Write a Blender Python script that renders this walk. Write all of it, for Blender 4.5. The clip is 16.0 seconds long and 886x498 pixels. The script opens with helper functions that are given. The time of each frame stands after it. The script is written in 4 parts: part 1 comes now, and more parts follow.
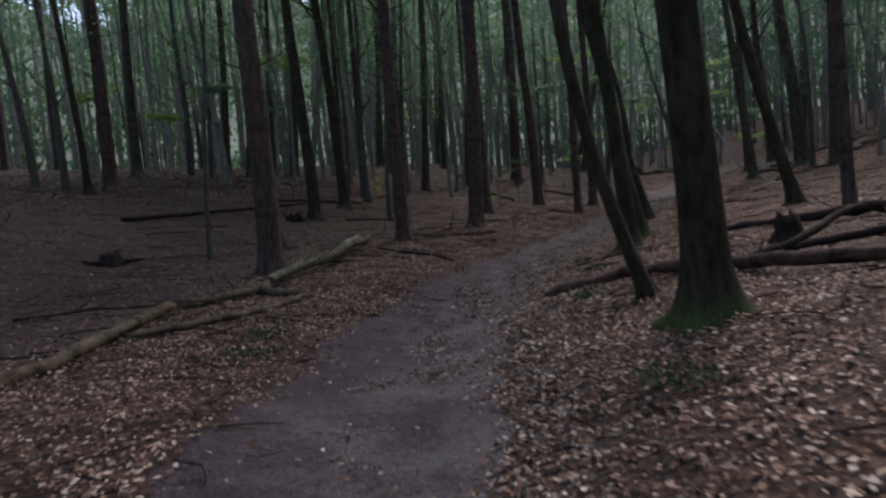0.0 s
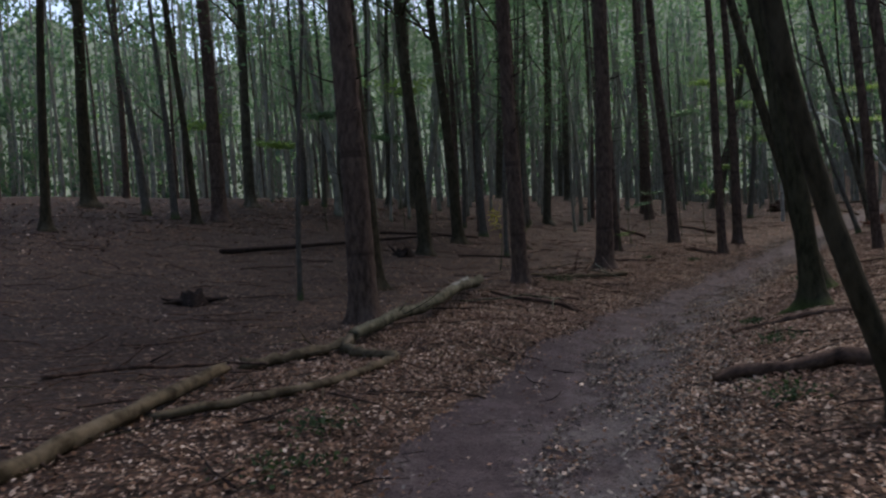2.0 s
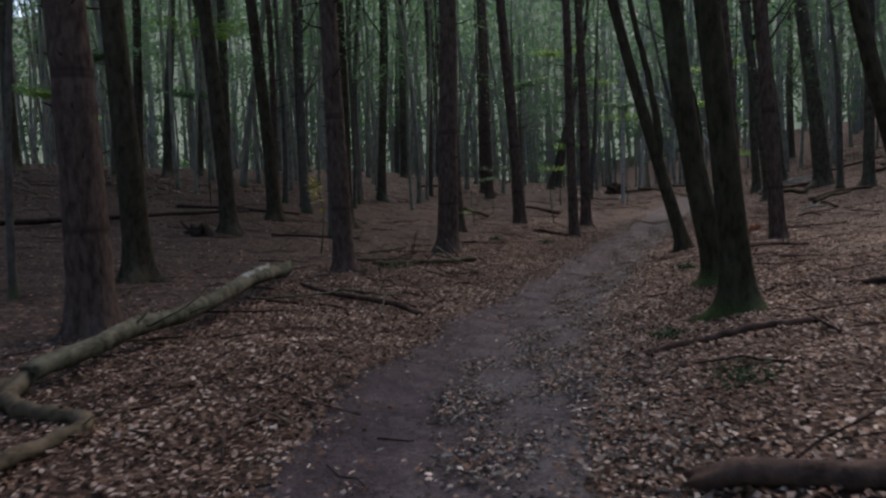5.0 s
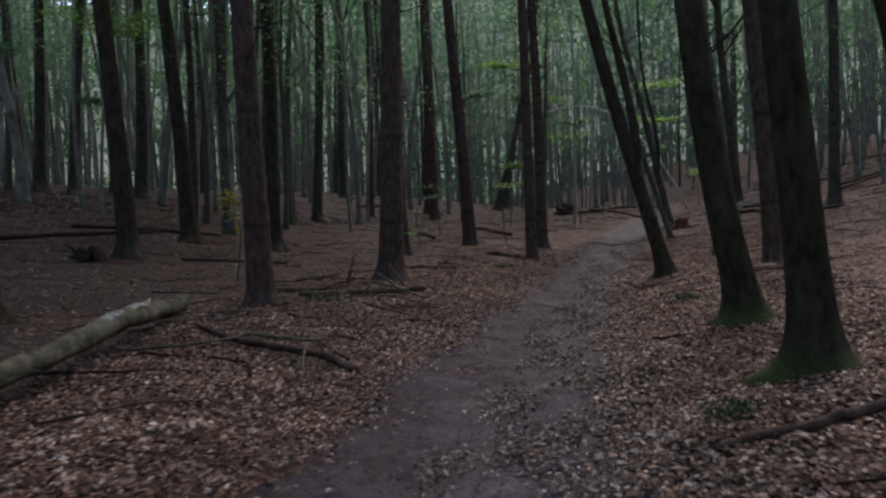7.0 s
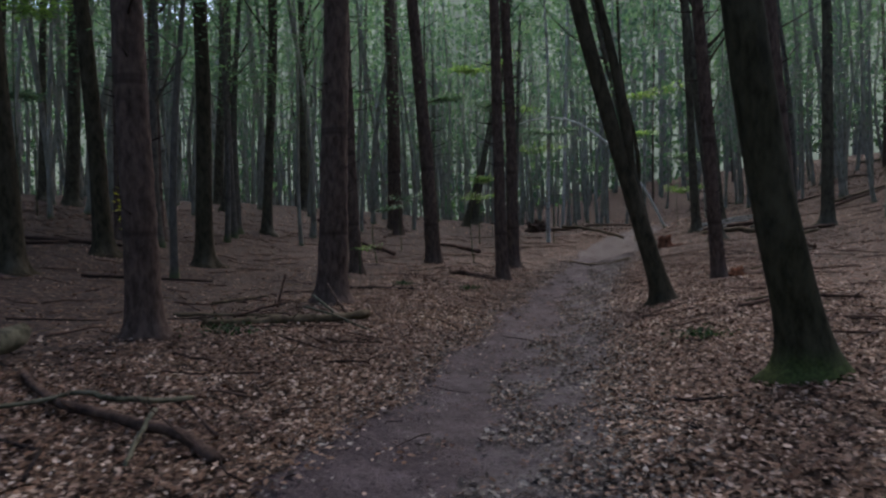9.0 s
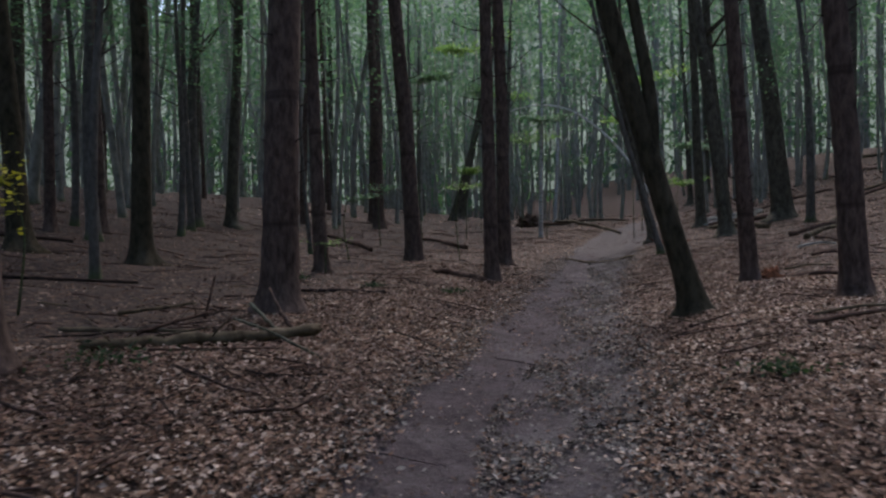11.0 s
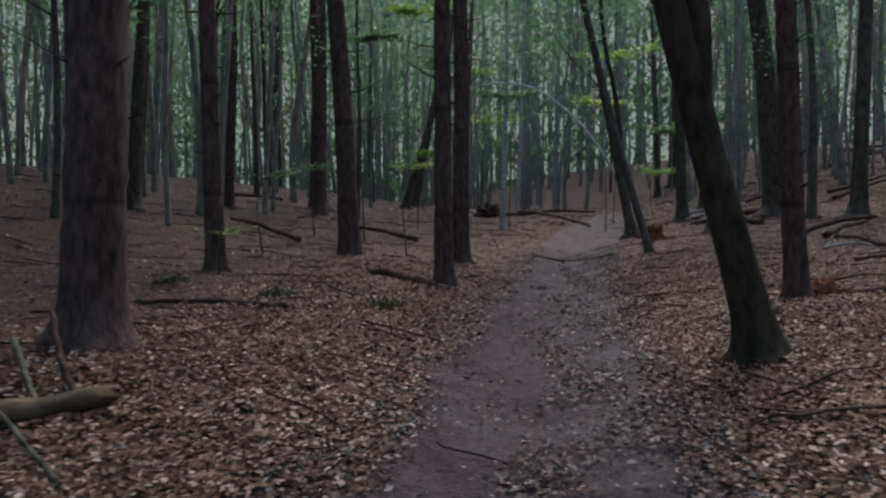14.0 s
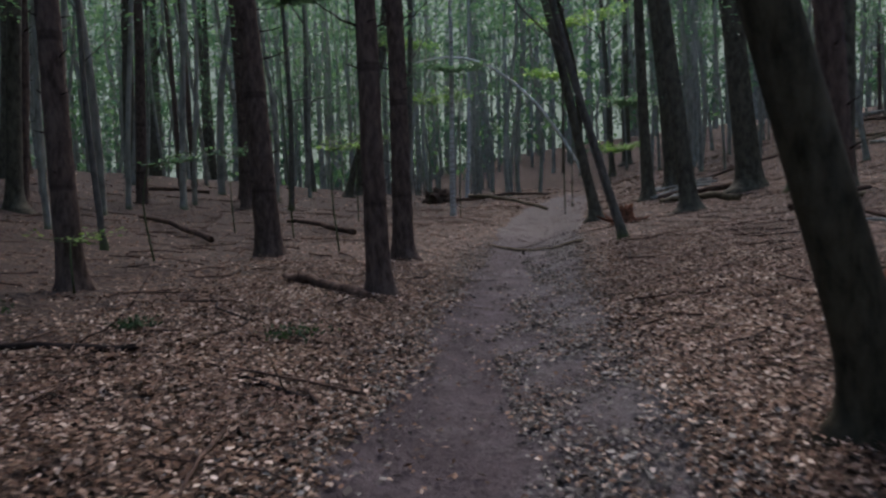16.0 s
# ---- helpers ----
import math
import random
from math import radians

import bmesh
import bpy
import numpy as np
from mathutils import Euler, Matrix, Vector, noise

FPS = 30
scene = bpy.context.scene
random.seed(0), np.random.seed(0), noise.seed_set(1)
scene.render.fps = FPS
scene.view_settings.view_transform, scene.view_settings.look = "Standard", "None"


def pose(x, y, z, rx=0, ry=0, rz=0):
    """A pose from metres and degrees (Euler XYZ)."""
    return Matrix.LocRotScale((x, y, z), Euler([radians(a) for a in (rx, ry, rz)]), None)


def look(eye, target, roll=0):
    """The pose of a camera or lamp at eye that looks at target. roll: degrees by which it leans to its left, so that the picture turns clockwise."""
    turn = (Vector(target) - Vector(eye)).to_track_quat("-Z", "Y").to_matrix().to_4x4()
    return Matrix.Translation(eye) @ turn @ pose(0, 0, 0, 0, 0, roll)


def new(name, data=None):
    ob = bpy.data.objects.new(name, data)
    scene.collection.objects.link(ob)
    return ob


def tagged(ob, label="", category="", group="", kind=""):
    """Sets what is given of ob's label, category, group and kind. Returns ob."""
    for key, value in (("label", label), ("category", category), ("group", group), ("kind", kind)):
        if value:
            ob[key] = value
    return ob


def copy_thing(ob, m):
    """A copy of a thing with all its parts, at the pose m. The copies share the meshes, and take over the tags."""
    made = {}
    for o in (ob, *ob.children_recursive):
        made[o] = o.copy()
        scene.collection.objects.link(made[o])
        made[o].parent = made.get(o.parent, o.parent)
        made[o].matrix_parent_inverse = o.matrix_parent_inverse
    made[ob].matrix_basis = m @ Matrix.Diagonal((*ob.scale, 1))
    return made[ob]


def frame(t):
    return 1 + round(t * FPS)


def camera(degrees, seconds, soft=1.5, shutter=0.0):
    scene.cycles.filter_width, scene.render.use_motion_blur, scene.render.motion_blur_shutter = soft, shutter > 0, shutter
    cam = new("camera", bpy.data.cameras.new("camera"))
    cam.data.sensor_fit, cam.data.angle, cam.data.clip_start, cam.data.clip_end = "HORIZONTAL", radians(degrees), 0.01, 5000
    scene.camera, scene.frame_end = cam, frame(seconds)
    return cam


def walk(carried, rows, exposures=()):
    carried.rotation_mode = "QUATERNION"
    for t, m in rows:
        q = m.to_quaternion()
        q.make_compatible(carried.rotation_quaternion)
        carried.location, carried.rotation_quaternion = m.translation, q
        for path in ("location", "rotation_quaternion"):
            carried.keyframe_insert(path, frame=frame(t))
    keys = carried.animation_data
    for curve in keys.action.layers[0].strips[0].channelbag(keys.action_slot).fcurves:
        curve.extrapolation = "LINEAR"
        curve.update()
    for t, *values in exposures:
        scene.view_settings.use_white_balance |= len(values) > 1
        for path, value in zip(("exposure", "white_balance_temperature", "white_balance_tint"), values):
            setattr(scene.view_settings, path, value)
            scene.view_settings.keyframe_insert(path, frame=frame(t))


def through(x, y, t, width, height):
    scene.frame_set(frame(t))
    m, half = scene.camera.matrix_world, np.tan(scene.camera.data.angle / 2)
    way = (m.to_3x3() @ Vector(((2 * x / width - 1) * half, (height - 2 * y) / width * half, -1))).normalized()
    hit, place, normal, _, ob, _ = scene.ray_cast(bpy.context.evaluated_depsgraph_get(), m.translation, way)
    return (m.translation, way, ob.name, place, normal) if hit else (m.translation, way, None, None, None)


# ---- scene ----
cam = camera(60.0, 16.0, soft=2.4, shutter=0.5)
METRES, EYE, TILT, LEAN, TURN = 19.7, 1.5, 2.0, 7.2, 0.0
ROWS = [
    (0.0, 0.0, 0.0, 0.0, 0.32, -7.29, -2.5),
    (0.5, 0.0001, 0.0349, -0.0008, 2.31, -6.04, -2.24),
    (1.0, -0.003, 0.0647, -0.0003, 4.42, -4.99, -3.75),
    (1.5, -0.0032, 0.0958, 0.0, 6.74, -5.15, -4.13),
    (2.0, -0.0044, 0.1226, -0.0028, 9.34, -5.37, -2.86),
    (2.5, -0.0024, 0.1556, -0.006, 6.35, -5.28, -3.81),
    (3.0, -0.0047, 0.1862, -0.0099, 5.89, -5.69, -4.56),
    (3.5, -0.0063, 0.2195, -0.0119, 1.59, -7.03, -3.74),
    (6.0, -0.0022, 0.3786, -0.0275, -3.02, -4.28, -4.64),
    (6.5, -0.001, 0.4129, -0.0303, -3.26, -3.29, -4.61),
    (7.0, 0.0018, 0.4434, -0.0313, -7.14, -3.96, -4.79),
    (7.5, 0.0093, 0.476, -0.0329, -7.06, -1.55, -5.08),
    (8.0, 0.015, 0.5055, -0.035, -9.26, -2.24, -5.07),
    (8.5, 0.023, 0.5348, -0.0372, -13.4, -1.95, -5.72),
    (9.0, 0.0313, 0.5643, -0.0383, -9.34, -2.44, -5.64),
    (11.5, 0.0654, 0.7136, -0.0431, -11.02, -2.9, -6.2),
    (12.0, 0.0719, 0.7435, -0.0408, -17.39, -3.62, -5.71),
    (12.5, 0.082, 0.769, -0.0413, -14.91, -3.88, -6.14),
    (13.0, 0.0886, 0.7996, -0.0428, -15.37, -3.78, -6.37),
    (13.5, 0.0955, 0.8263, -0.0446, -14.55, -2.25, -6.89),
    (14.0, 0.1058, 0.8571, -0.0454, -13.38, -3.15, -7.22),
    (14.5, 0.1138, 0.8852, -0.0465, -17.75, -4.06, -7.16),
    (15.0, 0.1257, 0.9177, -0.0455, -17.35, -3.96, -5.8),
    (15.5, 0.1352, 0.947, -0.0446, -18.56, -3.95, -4.5),
    (16.0, 0.1464, 0.9767, -0.0449, -17.03, -3.75, -5.11),
]
walk(cam, [(t, pose(0, 0, EYE, TILT, LEAN, TURN) @ pose(METRES * x, METRES * y, METRES * z, 90 + pitch, roll, yaw)) for t, x, y, z, yaw, pitch, roll in ROWS],
     exposures=[(0.0, 1.16, 6600, 19), (1.5, 1.22, 6950, 19), (3.0, 1.22, 6900, 19), (6.0, 1.27, 6750, 20), (9.0, 1.4, 6550, 20), (12.0, 1.5, 6450, 20), (16.0, 1.6, 6450, 20)])

# ---- daylight: an overcast evening sky over the wood ----
world = bpy.data.worlds.new("sky")
scene.world = world
world.use_nodes = True
wn = world.node_tree.nodes
sky = wn.new("ShaderNodeTexSky")
sky.sky_type = "NISHITA"
sky.sun_disc = False
sky.sun_elevation = radians(48)
sky.sun_rotation = radians(30)
sky.air_density, sky.dust_density, sky.ozone_density = 1.0, 1.5, 1.0
wn["Background"].inputs[1].default_value = 0.12
world.node_tree.links.new(sky.outputs[0], wn["Background"].inputs[0])
sun = new("sun", bpy.data.lights.new("sun", "SUN"))
sun.data.energy, sun.data.angle, sun.data.color = 1.4, radians(40), (1.0, 0.96, 0.9)
sun.matrix_world = look((17, 30, 42), (0, 0, 0))

# ---- materials ----


def material(name, rough=0.8, spec=0.3):
    m = bpy.data.materials.new(name)
    m.use_nodes = True
    n, l = m.node_tree.nodes, m.node_tree.links
    b = n["Principled BSDF"]
    b.inputs["Roughness"].default_value = rough
    b.inputs["Specular IOR Level"].default_value = spec
    return m, n, l, b


def ramp(n, l, value, stops):
    r = n.new("ShaderNodeValToRGB")
    e = r.color_ramp.elements
    while len(e) < len(stops):
        e.new(0.5)
    for k, (at, c) in zip(e, stops):
        k.position, k.color = at, (*c, 1)
    l.new(value, r.inputs[0])
    return r.outputs[0]


def noise_tex(n, l, scale, detail=4, coord="Object", stretch=(1, 1, 1), rough=0.6):
    c = n.new("ShaderNodeTexCoord")
    mp = n.new("ShaderNodeMapping")
    mp.inputs["Scale"].default_value = stretch
    t = n.new("ShaderNodeTexNoise")
    t.inputs["Scale"].default_value, t.inputs["Detail"].default_value = scale, detail
    t.inputs["Roughness"].default_value = rough
    l.new(c.outputs[coord], mp.inputs[0])
    l.new(mp.outputs[0], t.inputs["Vector"])
    return t.outputs["Fac"]


def mix(n, l, fac, a, b, kind="MIX"):
    x = n.new("ShaderNodeMix")
    x.data_type, x.blend_type = "RGBA", kind
    for s, v in ((x.inputs[0], fac), (x.inputs[6], a), (x.inputs[7], b)):
        if isinstance(v, (int, float)):
            s.default_value = v
        elif isinstance(v, tuple):
            s.default_value = (*v, 1)
        else:
            l.new(v, s)
    return x.outputs[2]


def bump(n, l, b, height, strength, distance):
    u = n.new("ShaderNodeBump")
    u.inputs["Strength"].default_value, u.inputs["Distance"].default_value = strength, distance
    l.new(height, u.inputs["Height"])
    l.new(u.outputs[0], b.inputs["Normal"])


def math_node(n, l, op, a, b=None, clamp=False):
    x = n.new("ShaderNodeMath")
    x.operation, x.use_clamp = op, clamp
    for s, v in zip(x.inputs, (a, b)):
        if v is None:
            continue
        if isinstance(v, (int, float)):
            s.default_value = v
        else:
            l.new(v, s)
    return x.outputs[0]


def litter_ground():
    """Forest soil under fallen beech leaves."""
    m, n, l, b = material("litter", 0.85, 0.25)
    c = n.new("ShaderNodeTexCoord")
    warp = n.new("ShaderNodeTexNoise")
    warp.inputs["Scale"].default_value = 9
    l.new(c.outputs["Object"], warp.inputs["Vector"])
    add = n.new("ShaderNodeVectorMath")
    add.operation = "MULTIPLY_ADD"
    add.inputs[1].default_value = (0.1, 0.1, 0.1)
    l.new(warp.outputs["Color"], add.inputs[0])
    l.new(c.outputs["Object"], add.inputs[2])
    v = n.new("ShaderNodeTexVoronoi")
    v.inputs["Scale"].default_value = 17
    l.new(add.outputs[0], v.inputs["Vector"])
    sep = n.new("ShaderNodeSeparateColor")
    l.new(v.outputs["Color"], sep.inputs[0])
    leaf = ramp(n, l, sep.outputs[0], [(0.0, (0.0095, 0.005, 0.0031)), (0.35, (0.0275, 0.0134, 0.0077)), (0.7, (0.06, 0.032, 0.0192)), (0.92, (0.12, 0.077, 0.052)), (1.0, (0.24, 0.18, 0.135))])
    patch = noise_tex(n, l, 0.45, 5)
    tone = ramp(n, l, patch, [(0.3, (0.5, 0.45, 0.43)), (0.7, (1.1, 1.04, 1.0))])
    clod = ramp(n, l, noise_tex(n, l, 4.5, 6, rough=0.7), [(0.38, (0.35, 0.33, 0.33)), (0.6, (1.12, 1.1, 1.08))])
    tone = mix(n, l, 1.0, tone, clod, "MULTIPLY")
    col = mix(n, l, 1.0, leaf, tone, "MULTIPLY")
    fine = noise_tex(n, l, 60, 3)
    col = mix(n, l, 0.28, col, ramp(n, l, fine, [(0.3, (0.014, 0.0078, 0.005)), (0.75, (0.09, 0.053, 0.033))]))
    # lighter mould by leaf_cover; the shade on the left is painted into the colour
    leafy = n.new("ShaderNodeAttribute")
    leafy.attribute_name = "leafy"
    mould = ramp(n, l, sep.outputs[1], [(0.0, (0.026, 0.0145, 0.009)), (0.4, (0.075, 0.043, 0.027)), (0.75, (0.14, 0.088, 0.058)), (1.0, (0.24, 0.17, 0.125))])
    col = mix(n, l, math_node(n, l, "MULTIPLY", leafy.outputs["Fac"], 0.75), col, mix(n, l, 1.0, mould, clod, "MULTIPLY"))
    l.new(col, b.inputs["Base Color"])
    h = math_node(n, l, "ADD", v.outputs["Distance"], math_node(n, l, "MULTIPLY", fine, 0.4))
    bump(n, l, b, h, 0.9, 0.03)
    return m


def trodden_soil():
    """The bare, damp soil of the path, with grey dried patches and skylight painted in at the clearing."""
    m, n, l, b = material("trodden_soil", 0.85, 0.15)
    big = noise_tex(n, l, 2.1, 7, rough=0.7)
    col = ramp(n, l, big, [(0.34, (0.03, 0.0205, 0.0215)), (0.52, (0.062, 0.0455, 0.047)), (0.7, (0.12, 0.098, 0.1))])
    across = n.new("ShaderNodeAttribute")
    across.attribute_name = "across"
    dry = math_node(n, l, "ADD", noise_tex(n, l, 1.1, 6, rough=0.75), math_node(n, l, "MULTIPLY", across.outputs["Fac"], 0.13))
    dried = ramp(n, l, dry, [(0.46, (0, 0, 0)), (0.62, (0.8, 0.8, 0.8))])
    col = mix(n, l, dried, col, (0.155, 0.143, 0.135))
    grain = noise_tex(n, l, 75, 4)
    col = mix(n, l, 0.35, col, ramp(n, l, grain, [(0.3, (0.0313, 0.0223, 0.0236)), (0.7, (0.15, 0.122, 0.13))]))
    crumbs = noise_tex(n, l, 22, 3)
    col = mix(n, l, ramp(n, l, crumbs, [(0.57, (0, 0, 0)), (0.64, (0.55, 0.5, 0.55))]), col, (0.02, 0.0135, 0.013))
    c = n.new("ShaderNodeTexCoord")
    sp = n.new("ShaderNodeSeparateXYZ")
    l.new(c.outputs["Object"], sp.inputs[0])
    along = math_node(n, l, "ADD", math_node(n, l, "DIVIDE", math_node(n, l, "SUBTRACT", sp.outputs[1], 34.6), 2.6), math_node(n, l, "SUBTRACT", big, 0.5), True)
    # paler soil colour past the bend stands in for light from the open sky
    skylit_soil = ramp(n, l, grain, [(0.3, (0.075, 0.06, 0.056)), (0.7, (0.145, 0.126, 0.118))])
    col = mix(n, l, along, col, skylit_soil)
    l.new(col, b.inputs["Base Color"])
    bump(n, l, b, math_node(n, l, "ADD", grain, math_node(n, l, "MULTIPLY", crumbs, 1.6)), 0.9, 0.035)
    return m


def bark(name, dark, light, stretch, scale, moss, depth, lichen=0.25, rings=False):
    m, n, l, b = material(name, 0.92, 0.1)
    plates = noise_tex(n, l, scale, 6, stretch=stretch, rough=0.65)
    col = ramp(n, l, plates, [(0.34, dark), (0.62, light)])
    blot = noise_tex(n, l, 2.2, 4, stretch=(1, 1, 0.6))
    pale = tuple(min(1, 1.5 * k + 0.03) for k in light)
    col = mix(n, l, ramp(n, l, blot, [(0.52, (0, 0, 0)), (0.72, (lichen,) * 3)]), col, pale)
    if rings:
        c = noise_tex(n, l, 1.0, 3, stretch=(0.12, 0.12, 3.2), rough=0.4)
        col = mix(n, l, ramp(n, l, c, [(0.6, (0, 0, 0)), (0.66, (0.7, 0.7, 0.7))]), col, tuple(0.7 * k for k in dark))
    if moss > 0:
        c = n.new("ShaderNodeTexCoord")
        sp = n.new("ShaderNodeSeparateXYZ")
        l.new(c.outputs["Object"], sp.inputs[0])
        up = math_node(n, l, "SUBTRACT", 1.0, math_node(n, l, "DIVIDE", sp.outputs[2], moss), True)
        up = math_node(n, l, "POWER", up, 1.6)
        edge = math_node(n, l, "MULTIPLY", up, math_node(n, l, "ADD", noise_tex(n, l, 5, 5), 0.55), True)
        green = ramp(n, l, noise_tex(n, l, 40, 3), [(0.3, (0.02, 0.034, 0.009)), (0.7, (0.075, 0.11, 0.026))])
        col = mix(n, l, ramp(n, l, edge, [(0.3, (0, 0, 0)), (0.8, (0.62, 0.62, 0.62))]), col, green)
    l.new(col, b.inputs["Base Color"])
    bump(n, l, b, plates, 0.8, depth)
    return m


def leaf_material(name, stops, through=0.55, rough=0.55, spec=0.3, patches=False):
    m, n, l, b = material(name, rough, spec)
    g = n.new("ShaderNodeNewGeometry")
    col = ramp(n, l, g.outputs["Random Per Island"], stops)
    if patches:
        wet = ramp(n, l, noise_tex(n, l, 0.9, 5, rough=0.65), [(0.36, (0.48, 0.4, 0.39)), (0.64, (1.12, 1.06, 1.02))])
        col = mix(n, l, 1.0, col, wet, "MULTIPLY")
    l.new(col, b.inputs["Base Color"])
    if through > 0:
        t = n.new("ShaderNodeBsdfTranslucent")
        l.new(mix(n, l, 1.0, col, (1.05, 1.25, 0.9), "MULTIPLY"), t.inputs[0])
        s = n.new("ShaderNodeMixShader")
        s.inputs[0].default_value = through
        l.new(b.outputs[0], s.inputs[1])
        l.new(t.outputs[0], s.inputs[2])
        l.new(s.outputs[0], n["Material Output"].inputs[0])
    return m


LITTER = litter_ground()
SOIL = trodden_soil()
PINE_BARK = bark("pine_bark", (0.032, 0.022, 0.0175), (0.104, 0.072, 0.058), (1, 1, 0.35), 16, 0, 0.03, rings=True)
BEECH_BARK = bark("beech_bark", (0.016, 0.0135, 0.008), (0.054, 0.045, 0.028), (1, 1, 0.4), 13, 0, 0.014, 0.35)
MOSSY_BARK = bark("mossy_beech_bark", (0.015, 0.0135, 0.0075), (0.048, 0.044, 0.025), (1, 1, 0.4), 13, 0.42, 0.014, 0.3)
# lighter copy of BEECH_BARK; beeches past y 30 get haze by colour
HAZED_BEECH = bark("hazed_beech_bark", (0.028, 0.025, 0.018), (0.09, 0.08, 0.058), (1, 1, 0.5), 9, 0, 0.012, 0.3)
# beech bark paled for distant trunks: haze painted into the colour
FAR_HAZE_BARK = bark("far_haze_beech_bark", (0.1, 0.098, 0.08), (0.26, 0.252, 0.212), (1, 1, 0.5), 5, 0.3, 0.01, 0.3)
YOUNG_BARK = bark("young_bark", (0.045, 0.04, 0.035), (0.11, 0.1, 0.085), (1, 1, 0.5), 12, 0.5, 0.008)
BIRCH_BARK = bark("birch_bark", (0.12, 0.11, 0.1), (0.5, 0.49, 0.46), (0.5, 0.5, 4), 6, 0, 0.005)
DEAD_WOOD = bark("dead_wood", (0.02, 0.013, 0.011), (0.1, 0.063, 0.046), (1, 1, 1), 9, 0, 0.02, 0.2)
GREY_WOOD = bark("grey_wood", (0.0324, 0.025, 0.015), (0.119, 0.094, 0.0602), (1, 1, 1), 6, 0, 0.012, 0.55)
RED_WOOD = bark("red_rotten_wood", (0.035, 0.014, 0.008), (0.15, 0.062, 0.034), (1, 1, 1), 12, 0, 0.02, 0.1)
ROT_WOOD = bark("rotten_wood", (0.011, 0.008, 0.007), (0.036, 0.025, 0.021), (1, 1, 1), 11, 0, 0.03, 0.05)
LITTER_LEAF = leaf_material("fallen_leaf", [(0.0, (0.03, 0.0175, 0.011)), (0.25, (0.085, 0.047, 0.0285)), (0.5, (0.165, 0.098, 0.061)), (0.74, (0.26, 0.182, 0.132)), (0.9, (0.4, 0.326, 0.258)), (1.0, (0.56, 0.48, 0.4))], 0.0, 0.75, 0.15, True)
CRUMB_LEAF = leaf_material("rotting_leaf", [(0.0, (0.014, 0.0105, 0.0095)), (0.45, (0.036, 0.027, 0.023)), (0.66, (0.085, 0.072, 0.062)), (0.85, (0.17, 0.155, 0.135)), (1.0, (0.25, 0.225, 0.195))], 0.0, 0.7, 0.2)
GREEN_LEAF = leaf_material("green_leaf", [(0.0, (0.05, 0.095, 0.07)), (0.5, (0.08, 0.14, 0.09)), (1.0, (0.125, 0.2, 0.1))])
LIGHT_LEAF = leaf_material("light_leaf", [(0.0, (0.1, 0.18, 0.055)), (1.0, (0.23, 0.33, 0.085))])
NEEDLES = leaf_material("pine_needles", [(0.0, (0.03, 0.05, 0.03)), (1.0, (0.07, 0.1, 0.05))], 0.2)
YELLOW_LEAF = leaf_material("yellow_leaf", [(0.0, (0.3, 0.26, 0.03)), (1.0, (0.5, 0.42, 0.05))])
FERN_LEAF = leaf_material("fern_leaf", [(0.0, (0.02, 0.035, 0.022)), (1.0, (0.05, 0.08, 0.035))], 0.3, 0.8, 0.1)

# ---- lie of the land ----
PATH_CURVE = [-2.03069e-09, 3.73414e-07, -2.41979e-05, 0.000586845, 0.00482692, -0.0109758, -0.495574]
LAND = [-0.175, 0.113, -0.204, 2.681, -0.439, 1.597, -0.632, 0.922, 3.441, 0.466, 1.280, -0.013, -0.836, -0.351]
RNG = np.random.default_rng(7)
WAVES = [(RNG.normal(0, 1, 2) * f, RNG.uniform(0, 6.28), a) for f, a in ((0.5, 0.035), (0.7, 0.03), (1.3, 0.022), (1.9, 0.018), (2.8, 0.012), (4.2, 0.009), (6.5, 0.006), (8.5, 0.005))]


def path_x(y):
    """The middle of the path at y."""
    return np.polyval(PATH_CURVE, np.clip(y, -8, 60))


def path_mid(y):
    """How far the trodden strip lies beside the middle line."""
    return -0.34 + 0.42 / (1 + np.exp(-(y - 17.5) / 1.6))


def path_half(y):
    """Half the width of the trodden strip, wider at the clearing."""
    return 0.92 + 0.35 / (1 + np.exp(-(y - 36.0) / 0.8)) + 0.07 * np.sin(1.7 * y) + 0.03 * np.sin(4.1 * y + 2)


def land(x, y):
    """The height of the ground."""
    x, y = np.asarray(x, float), np.asarray(y, float)
    off = x - path_x(y)
    u, v = np.tanh(off / 18), np.tanh((y - 20) / 30)
    terms = (1, u, v, u * u, u * v, v * v, u**3, u * u * v, u * v * v, v**3, u**4, u**3 * v, u * u * v * v, np.exp(-((off / 1.5) ** 2)))
    h = sum(c * t for c, t in zip(LAND, terms))
    rough = sum(a * np.sin(k[0] * x + k[1] * y + p) for k, p, a in WAVES)
    return h + rough * (0.35 + 0.65 * np.tanh((off / 1.6) ** 2))


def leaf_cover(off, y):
    """How much of the ground the fallen leaves cover: thick along the path, thinned leftwards and near the start so
    darker ground imitates shade.
    """
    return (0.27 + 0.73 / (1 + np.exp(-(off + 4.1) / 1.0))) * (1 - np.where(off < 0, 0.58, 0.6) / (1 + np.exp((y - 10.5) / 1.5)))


# ---- mesh helpers ----


def mesh_of(name, verts, faces, mat, smooth=True):
    me = bpy.data.meshes.new(name)
    me.from_pydata([tuple(v) for v in verts], [], faces)
    for one in mat if isinstance(mat, (list, tuple)) else [mat]:
        me.materials.append(one)
    me.polygons.foreach_set("use_smooth", [smooth] * len(me.polygons))
    me.update()
    return me


